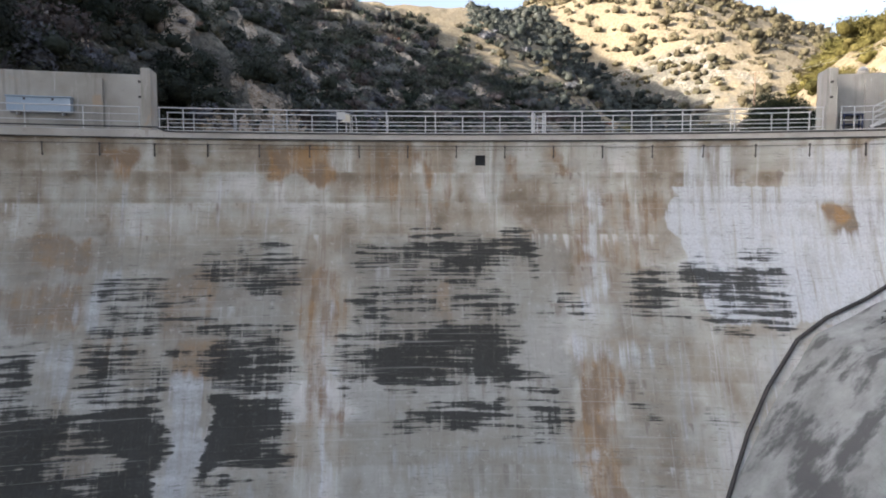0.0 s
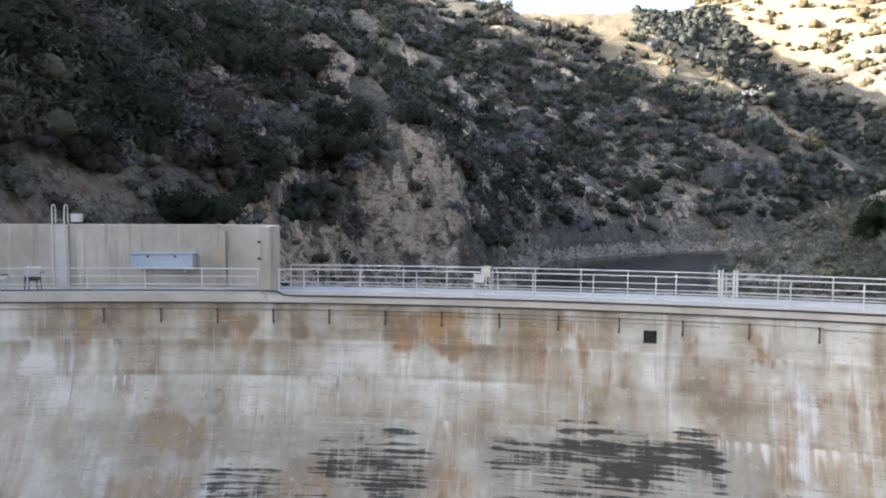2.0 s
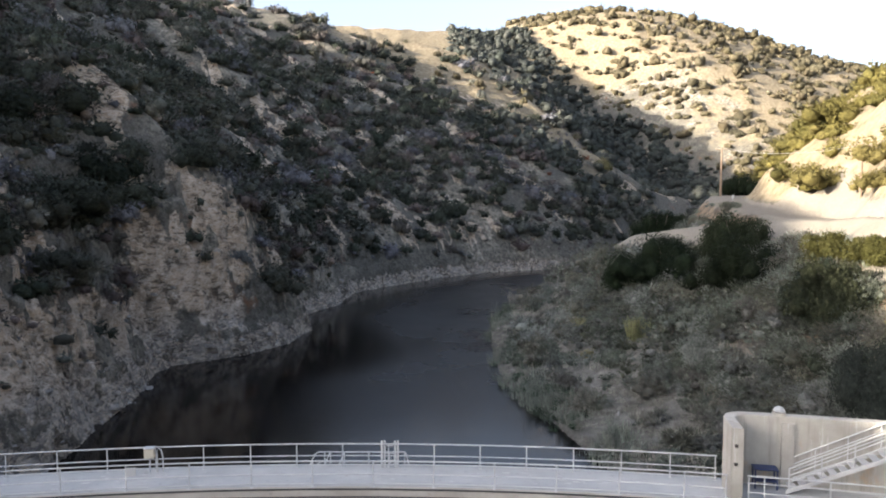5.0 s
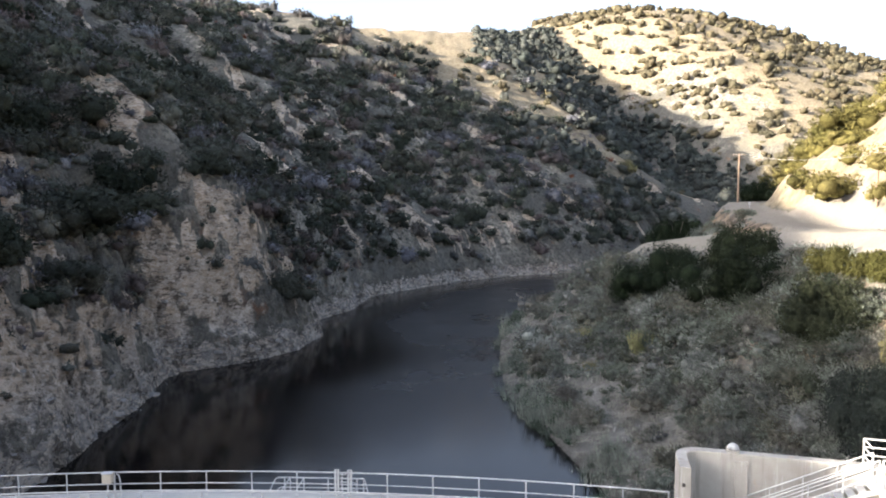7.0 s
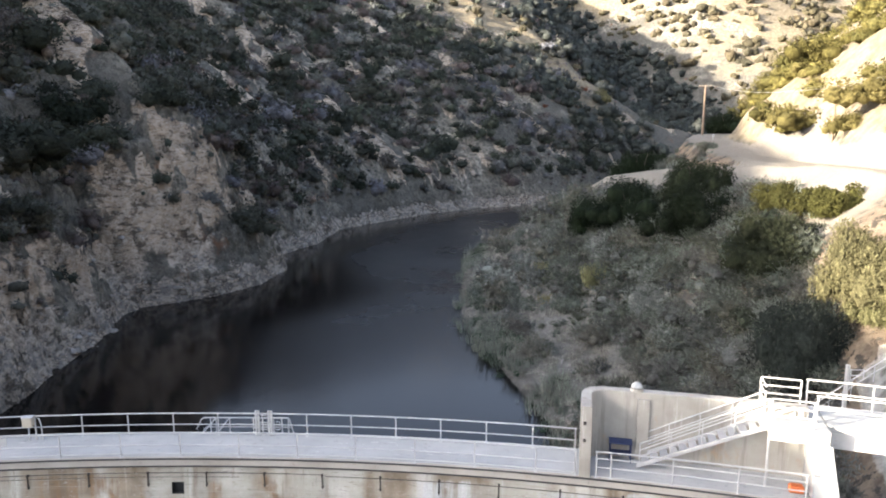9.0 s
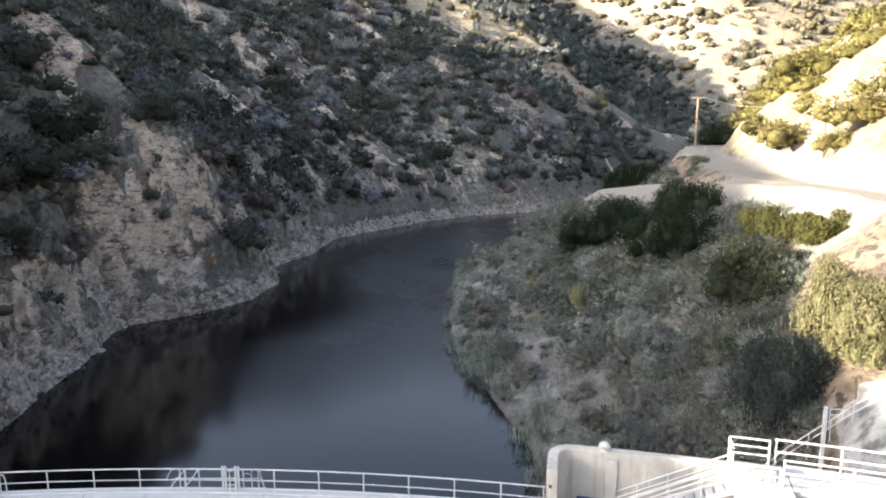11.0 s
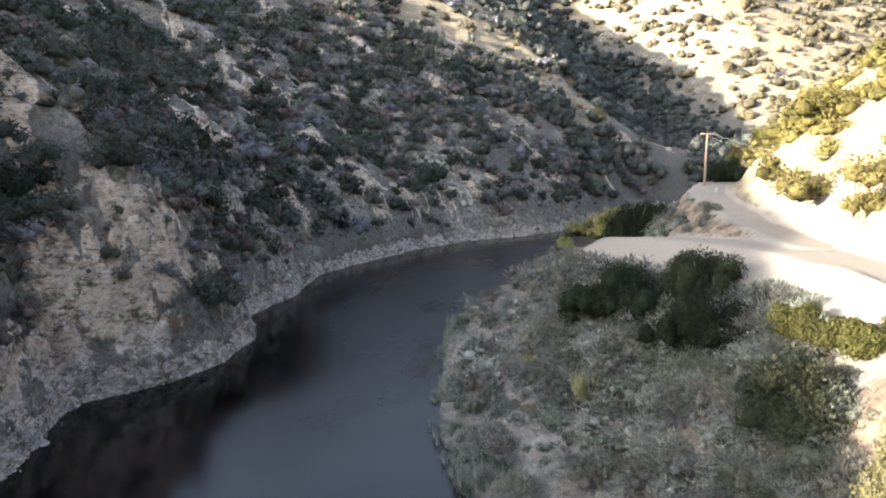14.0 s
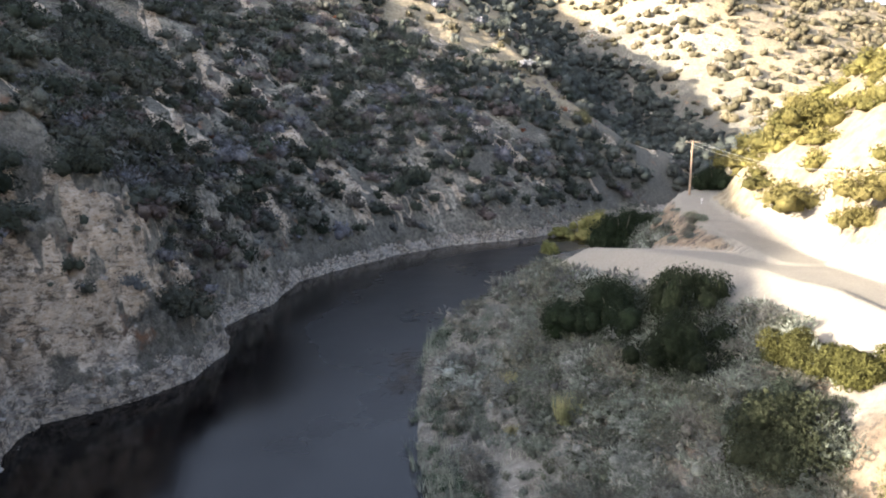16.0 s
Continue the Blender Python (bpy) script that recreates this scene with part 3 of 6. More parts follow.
WILLOW = foliage("willow_leaves", [(0.13, 0.125, 0.045), (0.22, 0.20, 0.075), (0.16, 0.165, 0.06)])
BANK = foliage("waterside_leaves", [(0.025, 0.05, 0.028), (0.06, 0.085, 0.055), (0.09, 0.10, 0.08)])
CATTAIL = foliage("cattail_leaves", [(0.23, 0.265, 0.225), (0.31, 0.325, 0.27), (0.17, 0.21, 0.17)])
RED_BUSH = foliage("rust_red_leaves", [(0.10, 0.04, 0.022), (0.15, 0.065, 0.038), (0.09, 0.05, 0.035)])


# ---------------------------------------------------------------- mesh helpers
def mesh_from(name, verts, faces, material, smooth_faces=False):
    me = bpy.data.meshes.new(name)
    verts, faces = np.asarray(verts, np.float32), np.asarray(faces, np.int32)
    me.vertices.add(len(verts))
    me.vertices.foreach_set("co", verts.ravel())
    k = faces.shape[1]
    me.loops.add(faces.size)
    me.loops.foreach_set("vertex_index", faces.ravel())
    me.polygons.add(len(faces))
    me.polygons.foreach_set("loop_start", np.arange(len(faces), dtype=np.int32) * k)
    me.polygons.foreach_set("use_smooth", np.full(len(faces), smooth_faces))
    me.update(calc_edges=True)
    me.validate()
    me.materials.append(material)
    return me


def floats(me, name, values):
    a = me.attributes.new(name, "FLOAT", "POINT")
    a.data.foreach_set("value", np.asarray(values, np.float32).ravel())


def part(name, bm, material, parent=None, label=""):
    me = bpy.data.meshes.new(name)
    bm.normal_update()
    bm.to_mesh(me)
    bm.free()
    me.materials.append(material)
    ob = new(name, me)
    if parent:
        ob.parent = parent
    return tagged(ob, label)


def empty(name, x, y, z, label, category, group="", kind="", turn=0.0):
    ob = new(name)
    ob.matrix_world = pose(x, y, z, 0, 0, turn)
    return tagged(ob, label, category, group, kind)


def box(bm, x0, x1, y0, y1, z0, z1, bevel=0.0, m=None):
    r = bmesh.ops.create_cube(bm, size=1.0, matrix=Matrix.LocRotScale(((x0 + x1) / 2, (y0 + y1) / 2, (z0 + z1) / 2), None, (x1 - x0, y1 - y0, z1 - z0)))
    vs = r["verts"]
    if bevel:
        es = list({e for v in vs for e in v.link_edges})
        vs = list({v for f in bmesh.ops.bevel(bm, geom=es, offset=bevel, segments=1, affect="EDGES", profile=0.5)["faces"] for v in f.verts} | {v for v in vs if v.is_valid})
    if m is not None:
        bmesh.ops.transform(bm, matrix=m, verts=vs)
    return bm


def boxed(*args, **kw):
    return box(bmesh.new(), *args, **kw)


def tube(bm, pts, radius, sides=6, radii=None):
    """A round bar along points, closed at both ends."""
    pts = [Vector(p) for p in pts]
    rings = []
    for i, p in enumerate(pts):
        d = (pts[min(i + 1, len(pts) - 1)] - pts[max(i - 1, 0)]).normalized()
        up = Vector((0, 0, 1)) if abs(d.z) < 0.9 else Vector((1, 0, 0))
        a = d.cross(up).normalized()
        b = a.cross(d)
        r = radii[i] if radii else radius
        rings.append([bm.verts.new(p + r * (math.cos(2 * math.pi * k / sides) * a + math.sin(2 * math.pi * k / sides) * b)) for k in range(sides)])
    for r0, r1 in zip(rings[:-1], rings[1:]):
        for k in range(sides):
            bm.faces.new((r0[k], r0[(k + 1) % sides], r1[(k + 1) % sides], r1[k]))
    bm.faces.new(rings[0][::-1])
    bm.faces.new(rings[-1])
    bmesh.ops.recalc_face_normals(bm, faces=bm.faces)
    return bm


def tubed(pts, radius, sides=6, radii=None):
    return tube(bmesh.new(), pts, radius, sides, radii)


# ---------------------------------------------------------------- ground and water
def make_ground():
    az = np.radians(np.concatenate([np.arange(-180, -120, 3.0), np.arange(-120, -50, 0.8), np.arange(-50, -32, 0.3), np.arange(-32, 0, 0.18), np.arange(0, 62, 0.34), np.arange(62, 180, 3.0)]))
    r = [0.01, 1.5, 3.2, 5.0]
    while r[-1] < 4600:
        k = 1.0045 if 72 < r[-1] < 150 else 1.0065 if 55 < r[-1] < 150 else 1.011 if 150 <= r[-1] < 420 else 1.02 if r[-1] < 900 else 1.06
        r.append(r[-1] * k)
    r = np.array(r)
    A, Rr = np.meshgrid(az, r)
    X, Y = 9 + Rr * np.sin(A), 2 + Rr * np.cos(A)
    Z = height(X, Y)
    n, k = X.shape
    i = np.arange(n * k).reshape(n, k)
    j = np.roll(i, -1, axis=1)
    faces = np.stack([i[:-1], i[1:], j[1:], j[:-1]], -1).reshape(-1, 4)[:, ::-1]
    verts = np.stack([X, Y, Z], -1).reshape(-1, 3)
    me = mesh_from("ground", verts, faces, GROUND, True)
    x, y, z = verts.T
    dl, sl, _, _ = line_distance(x, y, LEFT_SHORE)
    dr, sr, _, _ = line_distance(x, y, RIGHT_SHORE)
    dl, dr = dl * sl, -dr * sr
    above = z - WATER_Z
    ring = 1 - smooth(above + 1.5 * fbm(x, y, 7, 3, 81), 2.6, 5.5)
    wx, wy = x + 4 * fbm(x, y, 8, 3, 83), y + 4 * fbm(x, y, 8, 3, 84)
    cliff = np.maximum.reduce([np.exp(-((wx - cx) / rx) ** 4 - ((wy - cy) / ry) ** 4) * s for cx, cy, rx, ry, s in
                               ((-29, 113, 9, 10, 1.0), (-34, 90, 7, 14, 0.95), (-21, 121, 5, 6, 0.5), (-24, 135, 4, 9, 0.35), (-31, 70, 6, 10, 0.8), (-46, 103, 4, 8, 0.6))])
    cliff = cliff * (1 - smooth(above + 3 * fbm(x, y, 6, 3, 76), 10, 14) * (1 - smooth(y, 97, 104)))
    cliff = cliff * (0.25 + 0.75 * smooth(fbm(x, y, 8, 4, 78, 0.6), -0.3, 0.0))
    cliff = (dl > 0) * np.clip(cliff + 0.4 * fbm(x, y, 6, 3, 89) * (cliff > 0.2), 0, 1)
    crest = 0.28 - np.abs(fbm(x + 0.5 * y, y - 0.3 * x, 15, 3, 66, 0.55))
    scar = fbm((0.83 * y + 0.55 * x) / 6.5, (0.83 * x - 0.55 * y) / 24.0, 1.0, 4, 85, 0.62) - 0.5 * fbm((0.83 * y + 0.55 * x) / 11.0, (0.83 * x - 0.55 * y) / 38.0, 1.0, 3, 201)
    knobs = (dl > 6) * np.maximum(smooth(scar, 0.2, 0.42) * 0.8, 0.6 * smooth(crest, 0.2, 0.27) * smooth(fbm(x, y, 9, 3, 67), -0.1, 0.35))
    apron = (y > 33) * (y < 46.5) * (x > 28) * (x < 46) * smooth(x - np.interp(y, [36, 47], [29.5, 38.6]) + 0.4 * (y - 46) , -0.5, 0.5)
    lower = (y < 31) * (x > -20) * (1 - smooth(x, 22, 27)) * 1.0
    rock = np.clip(np.maximum.reduce([cliff, knobs * (y < 420), lower, apron]), 0, 1)
    grey = np.clip(np.maximum(1 - smooth(above + 2.5 * fbm(x, y, 9, 3, 86), 3.5, 8.5), lower), 0, 1)
    ts = line_distance(x, y, TERRACE + TERRACE[:1])[0] * ~in_polygon(x, y, TERRACE)
    rd = line_distance(x, y, ROAD)[0]
    cut = (dr > 44) * (1 - smooth(z + 6 * fbm(x, y, 11, 3, 88), 10.5, 16)) * (y > 50) * (y < 150)
    bench = np.interp(y, [91, 104, 116, 125], [9.4, 8.6, 7.4, 6.0])
    fill = (1 - smooth(ts, 5.0, 7.5)) * (y > 84) * (1 - smooth(z - bench, 0.1, 0.5))
    # near, and bare at low y: browned for shadow, pale dirt only beyond
    near = (dr > 0) * (1 - smooth(y, 44, 54)) * smooth(x, 27, 33) * (y > 30)
    bare = (dr > 0) * (y > 38) * (y < 88) * smooth(x - np.interp(y, BARE_Y, BARE_X) + 1.5 * fbm(x, y, 4, 3, 82), -0.5, 1.5) * (z < 13)
    roadbank = smooth(z - bench, 0.15, 0.5) * smooth(rd, 3.0, 3.6) * (1 - smooth(rd, 12, 16)) * (y > 100) * (x < 62) * (dr > 0)
    dirt = np.clip(np.maximum.reduce([1 - smooth(ts, 0.3, 1.5), fill, 1 - smooth(rd, 2.9, 3.6), 0.75 * cut, bare * smooth(y, 59, 66)]) * (1 - apron) * (1 - roadbank), 0, 1) * (dr > 0)
    litter = (dr > 0) * (y > 44) * (y < 86) * smooth(dr + 2.5 * fbm(x, y, 7, 3, 83), 13, 19) * (1 - dirt)
    # side valley ground: darker scrub and no straw, shade put into the colour
    gl = line_distance(x, y, GULLY)[0] + 400 * smooth(y, 560, 660)
    green = 0.5 + 0.5 * fbm(x, y, 45, 3, 87) - 0.4 * smooth(y, 420, 520) + 0.8 * np.exp(-(gl / 75) ** 2)
    for nm, v in (("rock", rock), ("grey", grey), ("gunite", np.maximum(lower, 0.9 * apron)), ("shore", 0.95 * (dl > -6) + 0.4 * (dr > -6) * (dl <= -6)), ("straw", np.clip((dl > 0) * (1 - np.exp(-(gl / 75) ** 2)) * smooth(y + 0.5 * x, 330, 400) + (dr > 40) * smooth(z, 10, 14), 0, 1)), ("ash", (dr > 0) * (y > 33) * (y < 190) * (0.75 + 0.5 * fbm(x, y, 6, 3, 80)) * (1 - smooth(dr, 34, 46))), ("dirt", dirt), ("green", green), ("cut", np.maximum.reduce([roadbank, 0.95 * near * (1 - apron), 0.95 * litter, bare * (1 - smooth(y, 59, 66))]))):
        floats(me, nm, v)
    ob = new("ground", me)
    tagged(ob, "brushy canyon hillsides of soil and pale rock around the reservoir", "ground", "", "structure")
    return ob


make_ground()
def make_water():
    """A level sheet; the ripples are weak under the left cliffs and grow towards the open middle."""
    xs, ys = np.arange(-45, 141, 3.0), np.arange(33, 342, 3.0)
    X, Y = np.meshgrid(xs, ys, indexing="ij")
    n, k = X.shape
    i = np.arange(n * k).reshape(n, k)
    faces = np.stack([i[:-1, :-1], i[1:, :-1], i[1:, 1:], i[:-1, 1:]], -1).reshape(-1, 4)
    mx, my = (X[:-1, :-1] + 1.5).ravel(), (Y[:-1, :-1] + 1.5).ravel()
    faces = faces[(mx < 35) & (my < 130) | (mx > -30) & (my > 130)]
    me = mesh_from("water", np.stack([X, Y, np.full_like(X, WATER_Z)], -1).reshape(-1, 3), faces, WATER, True)
    x, y = X.ravel(), Y.ravel()
    dl, sl, _, _ = line_distance(x, y, LEFT_SHORE)
    floats(me, "ruffle", smooth(-dl * sl - 9 * (1 - smooth(y, 95, 130)), 3, 17) * (0.12 + 0.88 * smooth(y, 60, 98)))
    return new("water", me)


water = make_water()
tagged(water, "dark still reservoir water with faint ripples", "water", "", "structure")

# ---------------------------------------------------------------- dam
RAD, CX, CY = 80.0, 2.0, -46.5


def arc(u, r, z):
    """A place on the dam: metres along the crest, radius, height."""
    a = u / RAD
    return Vector((CX + r * math.sin(a), CY + r * math.cos(a), z))


def face_radius(z):
    return np.interp(z, [-26, -20, -12, -9, -6, -4, -2.5, -0.42], [65, 69, 74.5, 76.4, 78.5, 79.45, 79.85, 80.0])


def blotch(u, z, rows, soft=0.7, seed=0):
    """Stain patches: u from, u to, z from, z to, strength, with ragged edges."""
    wu, wz = 0.9 * fbm(u, z * 1.6, 2.2, 4, 90 + seed), 0.7 * fbm(u * 1.3, z, 1.8, 4, 95 + seed)
    out = np.zeros(np.shape(u))
    for u0, u1, z0, z1, s in rows:
        e = smooth(u + wu, u0 - soft, u0 + soft) * (1 - smooth(u + wu, u1 - soft, u1 + soft))
        f = smooth(z + wz, z0 - soft, z0 + soft) * (1 - smooth(z + wz, z1 - soft, z1 + soft))
        out = np.maximum(out, s * e * f)
    return out


LICHEN = [(-22.5, -14.3, -15.5, -11.5, 1.0), (-13.0, -9.3, -14.4, -11.4, 1.0), (-12.7, -8.8, -11.3, -9.4, 0.85), (-16.8, -12.6, -11.4, -10.2, 0.6), (-22.4, -19.2, -11.4, -9.4, 0.5),
          (-18.2, -15.6, -11.2, -9.3, 0.5), (-18.2, -13.0, -9.2, -6.8, 0.45), (-13.6, -9.0, -7.6, -5.6, 0.5), (-13.0, -9.2, -9.4, -8.4, 0.5), (-6.4, -3.2, -6.9, -5.3, 0.42),
          (-3.2, 2.6, -6.8, -5.0, 0.85), (-6.4, 1.4, -8.9, -7.3, 0.45), (2.0, 4.6, -8.6, -7.8, 0.5), (-7.0, 1.6, -11.3, -9.0, 0.85), (1.2, 3.3, -11.6, -10.5, 0.8), (-4.8, 3.7, -12.8, -11.9, 0.7),
          (6.5, 9.2, -8.6, -6.4, 0.42), (9.4, 14.0, -9.1, -6.0, 0.52), (6.6, 7.7, -12.5, -11.6, 0.6), (8.8, 10.8, -12.7, -12.2, 0.5)]
RUST = [(-18.0, -17.1, -2.5, -0.6, 0.8), (-10.4, -7.4, -2.4, -0.7, 0.85), (-6.2, -1.2, -3.6, -0.7, 0.42), (-3.3, -2.6, -2.6, -0.7, 0.75), (1.0, 1.4, -2.6, -0.7, 0.6), (3.2, 3.8, -2.2, -0.6, 0.7),
        (-2.9, -2.1, -8.9, -7.0, 1.0), (-21.2, -18.2, -6.4, -4.8, 0.75), (-21.6, -18.4, -8.8, -7.0, 0.65), (-14.6, -12.2, -10.8, -9.2, 0.8), (-15.0, -13.0, -8.8, -6.6, 0.6), (-18.6, -15.8, -10.6, -9.2, 0.5),
        (4.2, 8.8, -6.4, -2.8, 0.42), (4.0, 6.0, -15.4, -10.2, 0.6), (15.9, 17.3, -4.5, -3.4, 1.0), (-8.5, -6.9, -13.0, -6.4, 0.5), (-24.5, -23.6, -2.6, -0.6, 0.6)]
SPOT = [(15.8, 17.4, -4.8, -3.3, 1.0)]
LIME = [(-8.0, -7.2, -15.2, -7.0, 0.75), (-19.9, -18.7, -11.3, -9.1, 0.85), (-14.4, -12.9, -15.4, -10.6, 1.0), (-19.6, -19.0, -7.4, -6.6, 0.6), (-18.2, -17.0, -9.2, -6.2, 0.75), (-13.6, -11.4, -3.3, -2.0, 0.65),
        (-9.1, -8.6, -2.2, -0.8, 0.6), (-10.9, -10.5, -2.5, -0.8, 0.6), (4.6, 5.8, -9.0, -2.6, 0.75), (3.6, 9.0, -10.6, -9.4, 0.65), (-5.0, 4.6, -14.2, -13.5, 0.75), (-7.4, -3.8, -12.2, -11.7, 0.5),
        (-17.8, -16.7, -5.6, -1.0, 0.5), (-22.5, -9.6, -4.4, -3.2, 0.36), (-36, -24, -15, 0, 0.42), (8, 20, -15, -9, 0.42), (-18.8, -15.4, -13.9, -13.5, 0.65), (-12.2, -9.5, -14.7, -14.2, 0.8)]
PATCH = [(-14.4, -12.9, -15.4, -10.6), (-19.9, -18.9, -11.3, -9.1), (-12.4, -10.3, -8.4, -7.3), (1.7, 4.0, -10.5, -8.8), (-18.8, -15.4, -13.9, -13.5), (-12.2, -9.5, -14.7, -14.2), (0.4, 3.6, -7.7, -6.9), (-6.4, 0.5, -11.9, -11.4)]
HOLE = (-0.4, 0.1, -1.6, -1.1)
dam = empty("dam", CX, 33.0, -20, "curved concrete dam with rust, lime and black lichen stains", "dam", "", "structure")


def child(ob, parent=dam):
    ob.parent = parent
    ob.matrix_parent_inverse = parent.matrix_world.inverted()
    return ob


bpy.context.view_layer.update()


def make_face():
    us = np.concatenate([np.arange(-36, -26, 0.5), np.arange(-26, 22.05, 0.1), np.arange(22.4, 24.5, 0.4)])
    zs = np.concatenate([np.arange(-0.4, -15.55, -0.1), np.arange(-16, -26, -1.0)])
    U, Z = np.meshgrid(us, zs)
    lift = np.abs((Z + 0.4) / 1.52 - np.round((Z + 0.4) / 1.52)) * 1.52
    Rr = face_radius(Z) - 0.012 * fbm(U, Z * 2, 0.7, 3, 99) + 0.03 * (lift < 0.06) * (Z < -1) + 0.015 * vnoise(np.zeros_like(Z), np.floor(Z / 0.3), 98)
    joint = np.abs((U + 7.6) / 12.2 - np.round((U + 7.6) / 12.2)) * 12.2
    Rr = Rr + 0.04 * (joint < 0.05)
    X, Y = CX + Rr * np.sin(U / RAD), CY + Rr * np.cos(U / RAD)
    n, k = U.shape
    i = np.arange(n * k).reshape(n, k)
    faces = np.stack([i[:-1, :-1], i[1:, :-1], i[1:, 1:], i[:-1, 1:]], -1).reshape(-1, 4)
    mu = (U[:-1, :-1] + U[1:, 1:]).ravel() / 2
    mz = (Z[:-1, :-1] + Z[1:, 1:]).ravel() / 2
    faces = faces[~((mu > HOLE[0]) & (mu < HOLE[1]) & (mz > HOLE[2]) & (mz < HOLE[3]))]
    me = mesh_from("downstream_face", np.stack([X, Y, Z], -1).reshape(-1, 3), faces, DAM, True)
    u, z = U.ravel(), Z.ravel()
    broken = 0.5 + 0.85 * fbm(u, z * 1.5, 1.7, 4, 130)
    floats(me, "lichen", np.clip(blotch(u, z, LICHEN, 0.8, 0) * np.clip(broken + 0.35, 0.1, 1.15) * (1 - blotch(u, z, [(*p, 1.0) for p in PATCH], 0.35, 30)), 0, 1))
    floats(me, "low_grey", blotch(u, z, [(-24, -8.8, -15.6, -4.9, 0.6), (-6.8, 3.9, -15.6, -4.9, 0.75), (5.8, 9.4, -15.6, -6.6, 0.5)], 0.8, 50))
    floats(me, "rust", blotch(u, z, RUST, 0.35, 20))
    white = blotch(u + 0.28 * np.minimum(z + 4.5, 0), z, [(9.1, 40, -8.8, -0.6, 0.95)], 0.16, 60) * np.where(z > -2.62, 0.35 + 0.5 * (vnoise(u * 0.45, u * 0, 62) > 0), 1)
    floats(me, "lime", np.maximum(blotch(u, z, LIME, 0.5, 40), white) * (1 - blotch(u, z, SPOT, 0.4, 20)))
    lift, depth = np.floor((-0.4 - z) / 1.52), np.mod(-0.4 - z, 1.52)
    stripe = 0.6 * vnoise(u * 0.9 + 31 * lift, lift * 5.7, 63) + 0.4 * vnoise(u * 2.7 + 17 * lift, lift * 3.1, 64)
    cloud = fbm(u, z * 1.4, 3.2, 4, 66)
    floats(me, "pour", 0.5 + np.where(lift < 2, 0.55, 0.26) * stripe + 0.55 * cloud + 0.12 * vnoise(lift * 1.7, lift, 67))
    spill = vnoise(u * 7.0 + 9 * lift, lift * 2.3, 68)
    reach = 0.12 + 1.5 * np.abs(vnoise(u * 6.3 + 3 * lift, lift, 69))
    zone = vnoise(u * 0.25, lift * 1.9, 70)
    runs = np.sign(zone) * smooth(spill, 0.2, 0.8) * (1 - smooth(depth, 0.1 * reach, reach)) * smooth(np.abs(zone), 0.25, 0.6) * (lift > 0)
    floats(me, "runs", runs)
    uv = me.uv_layers.new(name="face")
    li = np.zeros(len(me.loops), np.int32)
    me.loops.foreach_get("vertex_index", li)
    uv.data.foreach_set("uv", np.stack([u[li], z[li]], -1).astype(np.float32).ravel())
    return child(new("downstream_face", me))


make_face()


def band(name, u0, u1, profile, material, parent=dam, label="", step_m=0.6):
    """A closed section (radius, height) swept along the crest."""
    bm = bmesh.new()
    n = max(2, int((u1 - u0) / step_m))
    rings = [[bm.verts.new(arc(u0 + (u1 - u0) * i / n, r, z)) for r, z in profile] for i in range(n + 1)]
    k = len(profile)
    for a, b in zip(rings[:-1], rings[1:]):
        for q in range(k):
            bm.faces.new((a[q], a[(q + 1) % k], b[(q + 1) % k], b[q]))
    bm.faces.new(rings[0])
    bm.faces.new(rings[-1][::-1])
    bmesh.ops.recalc_face_normals(bm, faces=bm.faces)
    return child(part(name, bm, material, None, label), parent)


def bar(name, u0, u1, r, z, radius, material, parent, label="", sides=6):
    n = max(2, int(abs(u1 - u0) / 0.8))
    return child(part(name, tubed([arc(u0 + (u1 - u0) * i / n, r, z) for i in range(n + 1)], radius, sides), material, None, label), parent)


band("core", -36, 24.4, [(82.2, -0.02), (82.2, -26), (81.0, -26), (80.2, -0.4), (80.2, -0.02)], CONCRETE)
band("coping", -36, 24.4, [(79.94, -0.40), (79.94, -0.03), (80.0, 0.0), (80.25, 0.0), (80.25, -0.40)], CONCRETE)
band("deck", -36, 24.4, [(80.03, -0.1), (80.03, 0.02), (80.25, 0.03), (81.95, 0.05), (82.2, 0.05), (82.2, -0.1)], DECK)


# ---------------------------------------------------------------- fittings on the dam
# shallow recess; its black lining stands in for the dark inside the drain
def hole_lining():
    u0, u1, z0, z1 = HOLE
    bm = bmesh.new()
    back = 80.18
    f = [arc(u, face_radius(z) + 0.003, z) for u, z in ((u0, z0), (u1, z0), (u1, z1), (u0, z1))]
    b = [arc(u, back, z) for u, z in ((u0, z0), (u1, z0), (u1, z1), (u0, z1))]
    fv, bv = [bm.verts.new(p) for p in f], [bm.verts.new(p) for p in b]
    for i in range(4):
        bm.faces.new((fv[i], fv[(i + 1) % 4], bv[(i + 1) % 4], bv[i]))
    bm.faces.new(bv)
    child(part("drain_opening", bm, BLACK, None, "square drain opening, lined black for its unlit depth"))


hole_lining()
rod_mesh = None
for i in range(-10, 10):
    u = 1.06 + 2.4 * i
    p = arc(u, 79.9, -0.95)
    if rod_mesh is None:
        bm = tubed([(0, 0, 0.33), (0, 0, -0.31)], 0.03, 6)
        box(bm, -0.04, 0.04, -0.02, 0.14, 0.22, 0.30)
        box(bm, -0.04, 0.04, -0.02, 0.14, -0.26, -0.20)
        rod_mesh = bpy.data.meshes.new("drip_rod")
        bm.to_mesh(rod_mesh)
        bm.free()
        rod_mesh.materials.append(STEEL)
    ob = new("drip_rod", rod_mesh)
    ob.matrix_world = Matrix.Translation(p) @ pose(0, 0, 0, 0, 0, -math.degrees(u / RAD)) @ pose(0, 0, 0, random.uniform(-2, 2), random.uniform(-2, 2), 0)
    child(ob)

